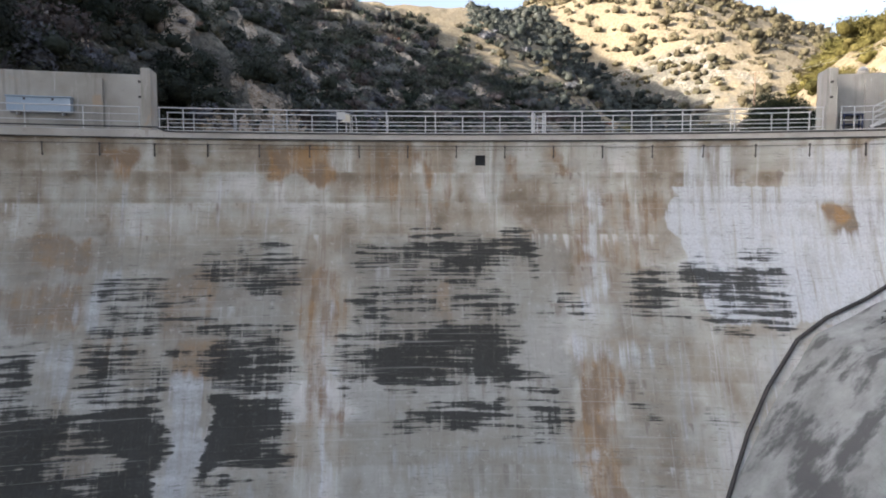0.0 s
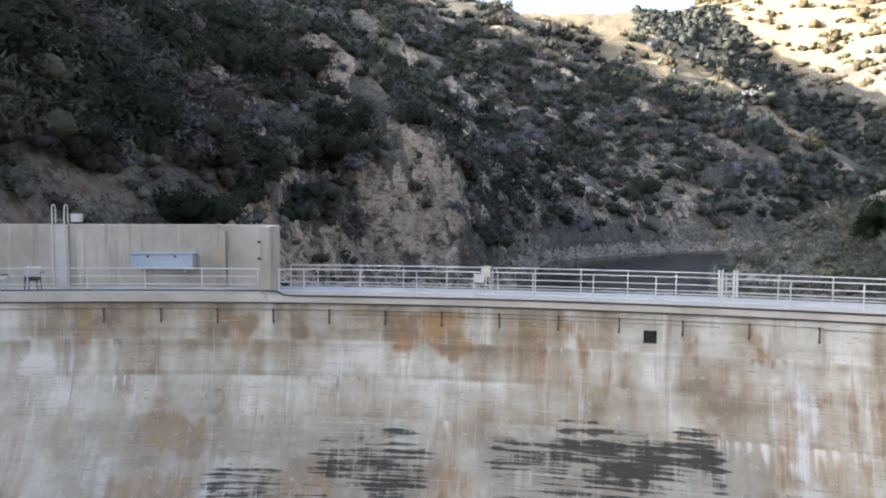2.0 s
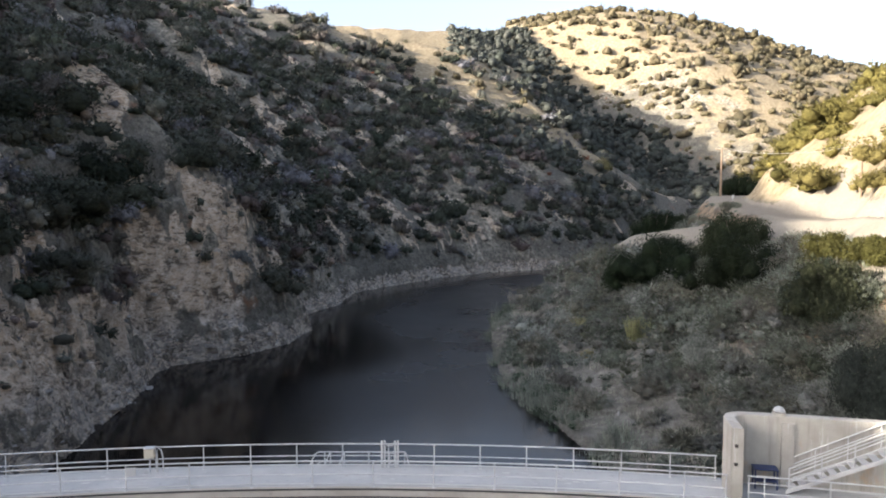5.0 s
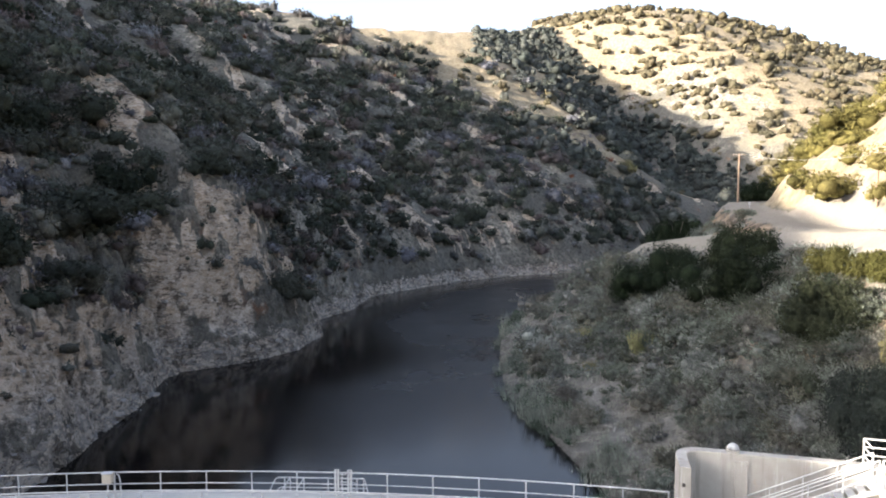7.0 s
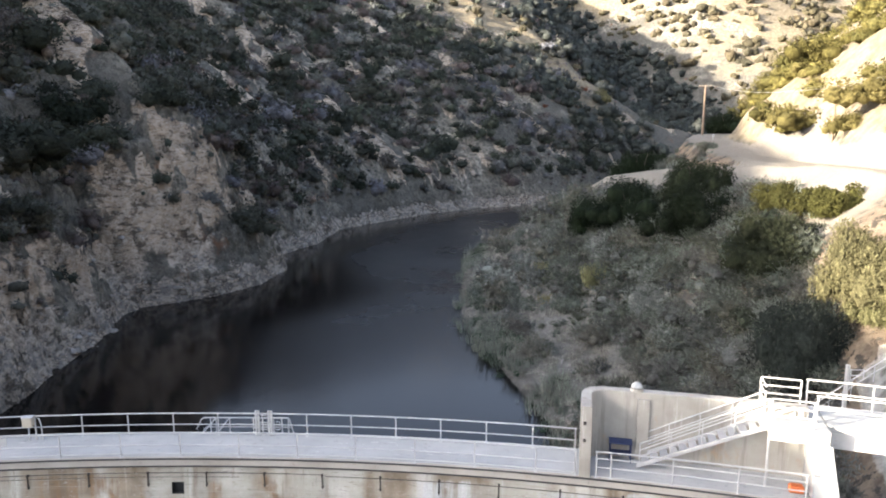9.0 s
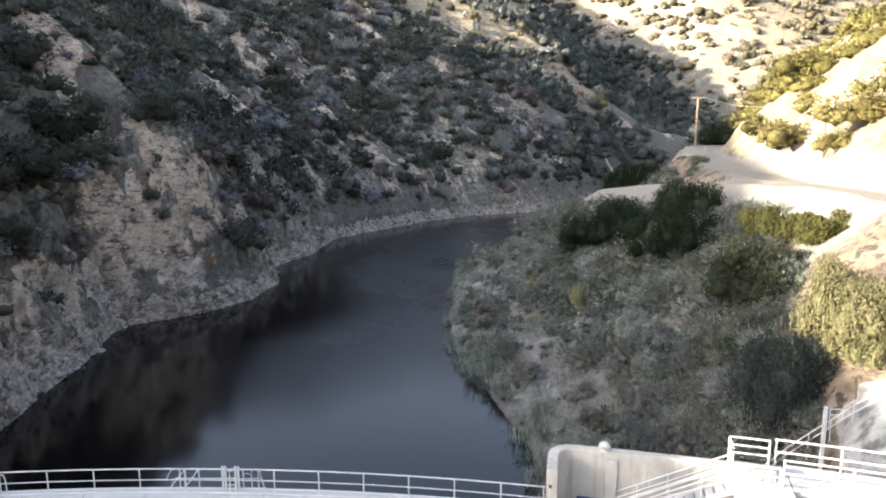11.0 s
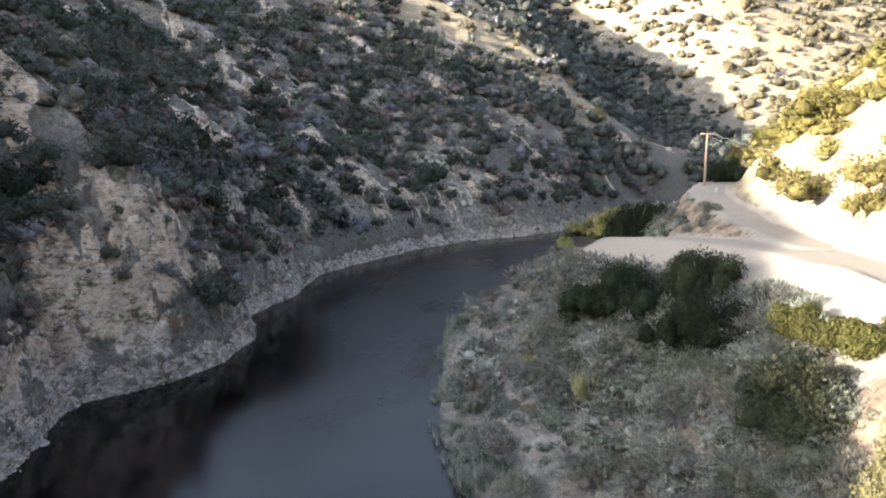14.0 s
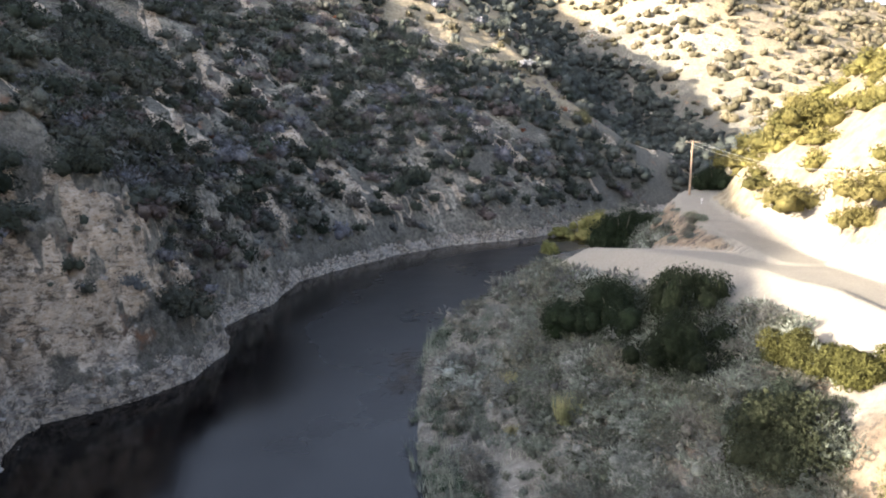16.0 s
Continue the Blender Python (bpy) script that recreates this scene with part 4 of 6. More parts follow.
conduit = empty("conduit", *arc(0, 79.9, -0.06), "black cable run along the edge of the dam crest", "cable")
bpy.context.view_layer.update()
bar("cable", -14.9, 24.3, 79.93, -0.07, 0.038, BLACK, conduit)
child(part("cable", tubed([arc(-14.9, 79.93, -0.07), arc(-15.3, 79.92, -0.04), arc(-15.6, 79.92, 0.12), arc(-16.0, 79.93, 0.13)], 0.038), BLACK), conduit)
bar("cable", -34, -16.0, 79.93, 0.13, 0.034, BLACK, conduit)
bar("cable", -34, 24.3, 79.915, -0.385, 0.03, BLACK, conduit)
bar("thin_wire", -34, 6, 79.9, -0.66, 0.014, STEEL, conduit)
bar("thin_wire", 6, 24.3, 79.9, -0.72, 0.014, STEEL, conduit)
bar("thin_wire", -12.4, 2.4, 79.9, -0.84, 0.010, STEEL, conduit)


def railing(name, u0, u1, r, posts, rails, label, base=0.04, foot=True):
    """A pipe railing along the crest: rails at heights, posts at places along it."""
    top = max(rails)
    ob = empty(name, *arc((u0 + u1) / 2, r, base), label, "railing")
    bpy.context.view_layer.update()
    for z in rails:
        bar("rail", u0, u1, r, z, 0.030 if z == top else 0.024, WHITE, ob)
    for u in posts:
        bm = tubed([arc(u, r, base), arc(u, r, top)], 0.028, 8)
        if foot:
            tube(bm, [arc(u, r, base), arc(u, r, base + 0.02)], 0.07, 8)
        child(part("post", bm, WHITE), ob)
    return ob


front = [0.03 + 2.41 * k for k in range(-6, 7)]
railing("front_railing", -15.55, 16.05, 79.99, [-15.5] + front + [16.0], (1.05, 0.52, 0.14), "white pipe railing along the downstream edge of the crest", 0.0)
back = [-0.95 + 1.905 * k for k in range(-7, 9)]
railing("back_railing", -15.55, 16.05, 81.9, [-15.5] + back + [16.0], (1.06, 0.55, 0.16), "white pipe railing along the upstream edge of the crest")
railing("side_railing", 16.75, 24.2, 80.0, [16.8, 17.35, 19.6, 21.9, 24.15], (1.05, 0.78, 0.42), "white pipe railing in front of the stair landing", 0.0)
railing("side_railing", -34, -16.35, 80.0, [-16.4 - 2.41 * k for k in range(8)], (1.05, 0.72, 0.38), "white pipe railing in front of the tall parapet", 0.0)


def parapet(name, sign, label):
    """A tall wall: out across the crest, round a curved corner and on along the upstream edge."""
    ob = empty(name, *arc(sign * 16.3, 81, 0), label, "parapet wall", "", "structure")
    bpy.context.view_layer.update()
    th, top, end = 0.42, 2.86, (24.4 if sign > 0 else 34)
    e = 16.15 if sign > 0 else 15.85
    plan = [(e, 79.94), (e, 80.6), (e, 81.3)]
    cr = 0.95
    for k in range(1, 7):
        a = math.pi / 2 * k / 6
        plan.append((e + cr - cr * math.cos(a), 81.3 + cr * math.sin(a)))
    u = plan[-1][0]
    while u < end:
        u = min(u + 0.7, end)
        plan.append((u, 82.25))
    bm = bmesh.new()
    rings = []
    for i, (u, r) in enumerate(plan):
        pu, pr = plan[max(i - 1, 0)]
        nu, nr = plan[min(i + 1, len(plan) - 1)]
        du, dr = nu - pu, nr - pr
        n = math.hypot(du, dr)
        iu, ir = dr / n * th, -du / n * th
        ring = []
        for k, z, q in ((0, -0.3, 0), (0, top - 0.05, 0), (0.05, top, 0), (0.95, top, 1), (1, top - 0.05, 1), (1, -0.3, 1)):
            ring.append(bm.verts.new(arc(sign * (u + iu * k), r + ir * k, z)))
        rings.append(ring)
    for a, b in zip(rings[:-1], rings[1:]):
        for q in range(6):
            bm.faces.new((a[q], a[(q + 1) % 6], b[(q + 1) % 6], b[q]))
    bm.faces.new(rings[0])
    bm.faces.new(rings[-1][::-1])
    bmesh.ops.recalc_face_normals(bm, faces=bm.faces)
    child(part("wall", bm, WALL), ob)
    # pilaster strip, hinge pins and a joint
    child(part("hinge_pin", boxed(-0.05, 0.05, -0.09, 0.0, -0.05, 0.05, m=Matrix.Translation(arc(sign * 16.3, 79.94, 2.2))), STEEL), ob)
    child(part("hinge_pin", boxed(-0.05, 0.05, -0.09, 0.0, -0.05, 0.05, m=Matrix.Translation(arc(sign * 16.3, 79.94, 1.5))), STEEL), ob)
    band("pilaster", min(sign * 18.35, sign * 18.8), max(sign * 18.35, sign * 18.8), [(81.70, 0.03), (81.70, 2.6), (81.84, 2.6), (81.84, 0.03)], WALL, ob)
    return ob


parapet("parapet_wall", 1, "tall weathered concrete parapet with a rounded corner beside the stairs")
parapet("parapet_wall", -1, "tall pale concrete parapet with a blue box and ladder")


def local(u, r, z):
    return Matrix.Translation(arc(u, r, z)) @ pose(0, 0, 0, 0, 0, -math.degrees(u / RAD))


def placed(name, u, r, z, label, category, group=""):
    ob = new(name)
    ob.matrix_world = local(u, r, z)
    return tagged(ob, label, category, group)


# blue box on the left parapet
b = placed("wall_box", -21.0, 81.72, 0.88, "long faded blue steel box on the concrete parapet", "box")
part("body", boxed(-1.36, 1.36, -0.42, 0.10, 0, 0.66, 0.02), BLUE, b)
part("lid", boxed(-1.40, 1.40, -0.46, 0.10, 0.664, 0.72, 0.015), BLUE, b, "pale blue lid")
part("bracket", boxed(-1.0, -0.94, -0.3, 0.1, -0.14, -0.004), GREY, b)
part("bracket", boxed(0.94, 1.0, -0.3, 0.1, -0.14, -0.004), GREY, b)
for k in (-0.6, 0.6):
    part("latch", boxed(k - 0.05, k + 0.05, -0.445, -0.424, 0.52, 0.62), STEEL, b)

# ladder over the left parapet
lad = placed("wall_ladder", -25.5, 81.66, 0.05, "white steel ladder with looped handrails on the parapet", "ladder")
for sx in (-0.26, 0.26):
    pts = [(sx, 0, 0), (sx, 0, 3.5)] + [(sx, 0.17 - 0.17 * math.cos(a), 3.5 + 0.17 * math.sin(a)) for a in (0.5, 1.0, 1.57, 2.1, 2.7)] + [(sx, 0.34, 2.86)]
    part("stringer", tubed(pts, 0.03, 6), WHITE, lad)
for k in range(10):
    part("rung", tubed([(-0.25, 0, 0.3 + 0.3 * k), (0.25, 0, 0.3 + 0.3 * k)], 0.014, 6), WHITE, lad)
part("back_plate", boxed(-0.36, 0.36, 0.06, 0.13, 0.0, 2.78), WHITE, lad)
fl = placed("floodlight", -24.85, 81.95, 2.86, "white boxed floodlight standing on the parapet", "lamp")
part("body", boxed(-0.2, 0.22, -0.18, 0.14, 0.1, 0.46, 0.03), WHITE, fl)
part("stand", tubed([(0, 0, 0), (0, 0, 0.12)], 0.04, 6), STEEL, fl)
part("lens", boxed(-0.16, 0.18, -0.187, -0.183, 0.14, 0.42), GREY, fl)

# winch and gauge on the left crest
wi = placed("winch", -26.1, 80.55, 0.05, "grey steel winch on a frame by the railing", "winch")
part("cover", boxed(-0.30, 0.30, -0.22, 0.22, 0.66, 1.02, 0.05), GREY, wi)
part("drum", tubed([(-0.24, 0, 0.52), (0.24, 0, 0.52)], 0.11, 12), STEEL, wi)
part("crank", tubed([(0.25, 0, 0.75), (0.42, 0, 0.75), (0.42, 0, 0.88)], 0.02, 6), BLACK, wi)
for sx in (-0.26, 0.26):
    for sy in (-0.18, 0.18):
        part("leg", tubed([(sx, sy, 0), (sx * 0.9, sy * 0.9, 0.66)], 0.025, 6), STEEL, wi)
ga = placed("valve_stand", -27.2, 80.5, 0.05, "white valve stand with a round head on the crest", "valve")
part("pedestal", tubed([(0, 0, 0), (0, 0, 0.42)], 0.07, 8), GREY, ga)
part("head", tubed([(-0.14, 0, 0.52), (0.14, 0, 0.52)], 0.13, 12), WHITE, ga)
part("handwheel", tubed([(0.16 * math.cos(a), 0.16 * math.sin(a), 0.68) for a in np.linspace(0, 6.28, 13)], 0.015, 5), STEEL, ga)

# small sign on the front railing and instrument box on the back railing
sg = placed("rail_sign", -6.98, 79.93, 0.62, "blank white sign plate tied to the railing", "sign")
part("plate", boxed(-0.19, 0.19, -0.012, 0.0, 0, 0.36, 0.004), WHITE, sg)
part("clamp", boxed(-0.03, 0.03, 0.002, 0.06, 0.12, 0.2), STEEL, sg)
ib = placed("instrument_box", -6.85, 81.72, 0.05, "beige instrument box on a post with a hooped pipe", "instrument box")
part("case", boxed(-0.2, 0.2, -0.13, 0.13, 0.62, 1.04, 0.03), BEIGE, ib)
part("lid", boxed(-0.22, 0.22, -0.15, 0.15, 1.043, 1.08, 0.01), GREY, ib)
part("post", tubed([(0, 0, 0), (0, 0, 0.62)], 0.035, 6), GREY, ib)
part("hoop", tubed([(0.30, 0, 0), (0.29, 0, 0.9), (0.36, 0, 1.02), (0.46, 0, 0.95), (0.52, 0, 0.7), (0.54, 0, 0)], 0.026, 6), WHITE, ib)

# guard frame and gate at the back railing
gf = placed("guard_platform", 1.4, 84.1, -1.1, "white pipe guard frame on a platform off the upstream face", "guard rail")
part("platform", boxed(-2.2, 2.35, -1.86, 0.16, -0.1, 0.0, 0.01), GREY, gf)
for x in (-1.7, 0.1, 1.9):
    part("strut", tubed([(x, 0.0, -0.1), (x, -1.86, -1.7)], 0.05, 6), GREY, gf)
part("top_rail", tubed([(-2.3, 0.0, 0.4), (-2.05, 0.0, 0.9), (-1.9, 0.0, 0.98), (2.05, 0.0, 0.98), (2.12, 0.0, 0.9), (2.34, 0.0, 0.0)], 0.03, 6), WHITE, gf)
part("mid_rail", tubed([(-2.1, 0.0, 0.02), (-1.95, 0.0, 0.42), (-1.8, 0.0, 0.52), (2.2, 0.0, 0.52)], 0.026, 6), WHITE, gf)
for x in (-1.62, -1.36, -0.72, 0.4, 1.35, 1.75, 2.06):
    part("post", tubed([(x, 0.0, 0.0), (x, 0.0, 0.98)], 0.028, 6), WHITE, gf)
for x in (-1.36, -0.72):
    part("side_rail", tubed([(x, 0.0, 0.98), (x, -1.8, 0.98), (x, -1.8, 0.0)], 0.026, 6), WHITE, gf)
part("hand_wheel", tubed([(1.55 + 0.2 * math.cos(a), -0.05, 0.62 + 0.2 * math.sin(a)) for a in np.linspace(0, 6.28, 13)], 0.018, 5), GREY, gf)
gt = placed("rail_gate", 2.92, 81.86, 0.05, "narrow white gate set in the back railing", "gate")
for x in (-0.34, -0.22, 0.22, 0.34):
    part("gate_post", boxed(x - 0.04, x + 0.04, -0.04, 0.04, 0, 1.16, 0.008), WHITE, gt)
for z in (0.3, 0.62, 0.95):
    part("gate_bar", tubed([(-0.22, 0.0, z), (0.22, 0.0, z)], 0.02, 6), WHITE, gt)
part("chain", tubed([(-0.22, -0.05, 1.0), (0, -0.06, 0.88), (0.22, -0.05, 1.0)], 0.012, 5), STEEL, gt)

# droppings of white paint and patches on the deck
rng = random.Random(5)
patches = bmesh.new()
for k in range(46):
    u, r = rng.gauss(rng.choice((-8, 8)), 2.4), rng.uniform(80.3, 81.6)
    w, d = rng.uniform(0.04, 0.22), rng.uniform(0.02, 0.07)
    ring = [patches.verts.new(arc(u + w * math.cos(a) * rng.uniform(0.7, 1.2), r + d * math.sin(a) * rng.uniform(0.7, 1.2), 0.058)) for a in np.linspace(0, 5.5, 8)]
    patches.faces.new(ring[::-1])
bmesh.ops.recalc_face_normals(patches, faces=patches.faces)
pt = child(part("paint_spots", patches, WHITE, None, "white paint spots on the deck"))

# ---------------------------------------------------------------- stairs, landing, footbridge
st = empty("steel_stairs", *arc(20.6, 81.2, 0.05), "white steel stairs with pipe handrails rising to the footbridge", "stairs")
bpy.context.view_layer.update()
S0, S1, SZ, NS = 18.45, 22.9, 2.42, 13
R0, R1 = 80.95, 81.75
for r in (R0, R1):
    bm = bmesh.new()
    ring0 = [bm.verts.new(arc(S0 - 0.1, r + k, z)) for k, z in ((-0.03, 0.08), (0.03, 0.08), (0.03, 0.25), (-0.03, 0.25))]
    ring1 = [bm.verts.new(arc(S1, r + k, z)) for k, z in ((-0.03, SZ - 0.2), (0.03, SZ - 0.2), (0.03, SZ - 0.03), (-0.03, SZ - 0.03))]
    for q in range(4):
        bm.faces.new((ring0[q], ring0[(q + 1) % 4], ring1[(q + 1) % 4], ring1[q]))
    bm.faces.new(ring0[::-1])
    bm.faces.new(ring1)
    bmesh.ops.recalc_face_normals(bm, faces=bm.faces)
    child(part("stringer", bm, WHITE), st)
    for dz, rad in ((1.0, 0.028), (0.72, 0.022), (0.46, 0.022)):
        child(part("handrail", tubed([arc(S0, r, 0.1 + dz), arc(S1, r, SZ + dz)], rad, 6), WHITE), st)
    for k in range(5):
        f = k / 4
        u, z = S0 + (S1 - S0) * f, 0.1 + (SZ - 0.1) * f
        child(part("baluster", tubed([arc(u, r, z), arc(u, r, z + 1.0)], 0.026, 6), WHITE), st)
for k in range(NS):
    f = (k + 0.7) / NS
    u, z = S0 + (S1 - S0) * f, 0.12 + (SZ - 0.16) * f
    child(part("tread", boxed(-0.15, 0.15, -0.36, 0.36, -0.02, 0.02, m=local(u, (R0 + R1) / 2, z)), WHITE), st)

ld = empty("landing", *arc(23.7, 81.8, 0.05), "white steel landing with railings on slim legs", "landing")
bpy.context.view_layer.update()
band("slab", 22.9, 24.9, [(80.7, 2.2), (80.7, 2.45), (83.2, 2.45), (83.2, 2.2)], DECK, ld)
band("fascia", 22.9, 24.9, [(80.62, 1.95), (80.62, 2.47), (80.69, 2.47), (80.69, 1.95)], WHITE, ld)
for u, r in ((22.95, 80.8), (22.95, 82.0)):
    child(part("leg", tubed([arc(u, r, 0.05), arc(u, r, 2.2)], 0.05, 8), WHITE), ld)
for r, us in ((80.75, (22.95, 24.35)), (83.1, (22.95, 24.35))):
    for z in (3.5, 3.18, 2.86):
        bar("rail", us[0], us[1], r, z, 0.032, WHITE, ld)
    for u in us:
        child(part("post", tubed([arc(u, r, 2.45), arc(u, r, 3.5)], 0.034, 6), WHITE), ld)
for z in (3.5, 3.18, 2.86):
    child(part("rail", tubed([arc(22.95, 82.0, z), arc(22.95, 83.1, z)], 0.03, 6), WHITE), ld)

br = empty("footbridge", *arc(29, 82.4, 2.0), "white concrete footbridge with pipe railings to the hillside", "footbridge")
bpy.context.view_layer.update()
band("slab", 24.95, 36, [(81.4, 2.2), (81.4, 2.45), (83.4, 2.45), (83.4, 2.2)], DECK, br)
band("girder", 24.95, 36, [(81.45, 1.55), (81.45, 2.19), (81.75, 2.19), (81.75, 1.55)], WHITE, br)
band("girder", 24.95, 36, [(83.0, 1.55), (83.0, 2.19), (83.3, 2.19), (83.3, 1.55)], WHITE, br)
for r in (81.5, 83.3):
    for z in (3.5, 3.0):
        bar("rail", 24.55, 36, r, z, 0.034, WHITE, br)
    for k in range(6):
        u = 24.6 + 2.2 * k
        child(part("post", tubed([arc(u, r, 2.45), arc(u, r, 3.5)], 0.036, 6), WHITE), br)

pier = empty("bridge_pier", *arc(24.7, 81.3, -1), "white tapered concrete pier under the footbridge", "pier", "", "structure")
bpy.context.view_layer.update()
bm = bmesh.new()
lo = [bm.verts.new(arc(u, r, -9.0)) for u, r in ((24.25, 77.0), (26.6, 77.0), (26.6, 82.2), (24.25, 82.2))]
hi = [bm.verts.new(arc(u, r, 1.93)) for u, r in ((24.42, 80.75), (25.05, 80.75), (25.05, 82.2), (24.42, 82.2))]
for q in range(4):
    bm.faces.new((lo[q], lo[(q + 1) % 4], hi[(q + 1) % 4], hi[q]))
bm.faces.new(lo[::-1])
bm.faces.new(hi)
bmesh.ops.recalc_face_normals(bm, faces=bm.faces)
bmesh.ops.bevel(bm, geom=bm.edges[:], offset=0.03, segments=1, affect="EDGES")
child(part("shaft", bm, DECK), pier)

# white marker post on the bank behind the bridge
mz = float(height(35.66, 43.67))
mk = empty("marker_post", 35.66, 43.67, mz, "square white post standing on the bank behind the footbridge", "post")
part("shaft", boxed(-0.09, 0.09, -0.09, 0.09, -0.4, 0.3 - mz, 0.01), WHITE, mk)

# navy bench, orange barrier, dome vent
be = placed("work_table", 17.75, 81.55, 0.05, "small dark blue steel table against the parapet", "table")
part("top", boxed(-0.45, 0.45, -0.26, 0.26, 0.76, 0.82, 0.01), NAVY, be)
part("shelf", boxed(-0.40, 0.40, -0.22, 0.22, 0.3, 0.33), NAVY, be)
for sx in (-0.4, 0.4):
    for sy in (-0.21, 0.21):
        part("leg", boxed(sx - 0.025, sx + 0.025, sy - 0.025, sy + 0.025, 0, 0.756), NAVY, be)
ob_ = placed("barrier", 23.95, 80.6, 0.05, "orange plastic barrier block beside the pier", "barrier")
part("body", boxed(-0.26, 0.26, -0.16, 0.16, 0, 0.28, 0.05), ORANGE, ob_)
part("cap", boxed(-0.2, 0.2, -0.08, 0.08, 0.282, 0.33, 0.02), ORANGE, ob_)
dm = placed("vent_dome", 18.3, 82.0, 2.86, "white domed vent on the concrete parapet", "vent")
bm = bmesh.new()
bmesh.ops.create_uvsphere(bm, u_segments=14, v_segments=7, radius=0.24, matrix=Matrix.Translation((0, 0, 0.12)))
bmesh.ops.delete(bm, geom=[v for v in bm.verts if v.co.z < 0.1], context="VERTS")
part("dome", bm, DECK, dm)
part("collar", tubed([(0, 0, 0), (0, 0, 0.12)], 0.26, 12), CONCRETE, dm)

# pipe handrail up the paved bank behind the bridge
hr = empty("bank_handrail", 36.6, 46.0, float(height(36.6, 46.0)), "grey pipe handrail climbing the concrete-paved bank", "handrail")
bpy.context.view_layer.update()
line = [(33.9, 46.4), (35.0, 46.2), (36.1, 45.8), (37.1, 45.4), (38.1, 45.0), (39.2, 44.2), (40.3, 43.4), (41.4, 42.6)]
tops = [Vector((x, y, max(float(height(x, y)) + 0.95, -4.6 + 1.05 * min(x - 33.9, 4.2)))) for x, y in line]
for dz, rad in ((0.0, 0.035), (-0.45, 0.028)):
    child(part("rail", tubed([v + Vector((0, 0, dz)) for v in tops], rad, 6), GREY), hr)
for v in tops:
    child(part("post", tubed([(v.x, v.y, float(height(v.x, v.y)) - 0.3), v], 0.03, 6), GREY), hr)
gf = empty("pipe_stand", 37.7, 45.9, float(height(37.7, 45.9)), "small grey pipe frame at the top of the handrail", "frame")
for dx in (-0.4, 0.4):
    part("post", tubed([(dx, 0, -0.2), (dx, 0, 1.1)], 0.03, 6), GREY, gf)
for dz in (1.1, 0.75):
    part("rail", tubed([(-0.4, 0, dz), (0.4, 0, dz)], 0.03, 6), GREY, gf)

# dark pipe that follows the foot of the dam up the right abutment
foot = empty("abutment_pipe", 15.0, 27.5, -10.5, "dark drain pipe along the dam's foot on the abutment", "pipe")
bpy.context.view_layer.update()
pts = []
for u, z in ((8.6, -17.5), (10.1, -14.9), (11.3, -12.8), (12.4, -11.2), (14.0, -9.3), (15.4, -8.4), (17.2, -7.6), (19.5, -6.3), (22.0, -4.4)):
    pts.append(arc(u, float(face_radius(z)) - 0.12, z))
child(part("pipe", tubed(pts, 0.09, 8), STEEL), foot)


# ---------------------------------------------------------------- plants
def ico():
    bm = bmesh.new()
    bmesh.ops.create_icosphere(bm, subdivisions=1, radius=1.0)
    v, f = np.array([q.co[:] for q in bm.verts]), np.array([[q.index for q in g.verts] for g in bm.faces])
    bm.free()
    return v, f


BALL = ico()


def leaf_cloud(rs, lobes, n, leaf, squash=0.9, low=-0.35, body=0.74, out=0.45, thin=0.5, small=1.0, shell=(0.68, 1.1)):
    """A crown of radius about 1: lumpy clumps, overgrown with small leaves and twigs that stand off them."""
    c = rs.normal(0, 1, (max(lobes, 4), 3)) * (0.36, 0.36, 0.22) * (1.6 - 0.6 * small)
    c[:, 2] = np.abs(c[:, 2])
    rad = rs.uniform(0.38, 0.62, len(c)) * small
    verts, faces, count = [], [], 0
    bv, bf = BALL
    for k in range(lobes):
        v = c[k] + bv * rad[k] * body * rs.uniform(0.7, 1.15, (len(bv), 1))
        verts.append(v)
        faces.append(bf + count)
        count += len(v)
    which = rs.choice(len(c), n, p=rad ** 2 / (rad ** 2).sum())
    d = rs.normal(0, 1, (n, 3))
    d /= np.linalg.norm(d, axis=1, keepdims=True)
    d[:, 2] = np.where(d[:, 2] < low, -d[:, 2], d[:, 2])
    p = c[which] + d * rad[which, None] * rs.uniform(*shell, n)[:, None]
    a = np.cross(d, rs.normal(0, 1, (n, 3)))
    a /= np.linalg.norm(a, axis=1, keepdims=True)
    tip = d * out + np.cross(d, a) * rs.normal(0, 1 - 0.6 * out, (n, 1)) + rs.normal(0, 0.3, (n, 3))
    tip /= np.linalg.norm(tip, axis=1, keepdims=True)
    s = leaf * rs.uniform(0.6, 1.6, n)[:, None]
    verts.append(np.stack([p - a * s * thin, p + a * s * thin, p + tip * s * 1.5], 1).reshape(-1, 3))
    faces.append(np.arange(3 * n).reshape(-1, 3) + count)
    v = np.concatenate(verts)
    v[:, 2] = np.maximum(v[:, 2] * squash, -0.3) + 0.12
    return v, np.concatenate(faces)


def blade_tuft(rs, n, spread=0.5, tall=1.0):
    """Narrow upright blades."""
    a = rs.uniform(0, 6.283, n)
    r = np.sqrt(rs.rand(n)) * spread
    base = np.stack([r * np.cos(a), r * np.sin(a), np.zeros(n)], 1)
    lean = rs.normal(0, 0.14, (n, 3)) * (1, 1, 0) + base * 0.3
    h = tall * rs.uniform(0.5, 1.1, n)[:, None]
    tip = base + lean * h + np.array((0, 0, 1)) * h
    w = np.stack([-np.sin(a + 1), np.cos(a + 1), np.zeros(n)], 1) * 0.035
    return np.stack([base - w, base + w, tip], 1).reshape(-1, 3), np.arange(3 * n).reshape(-1, 3)


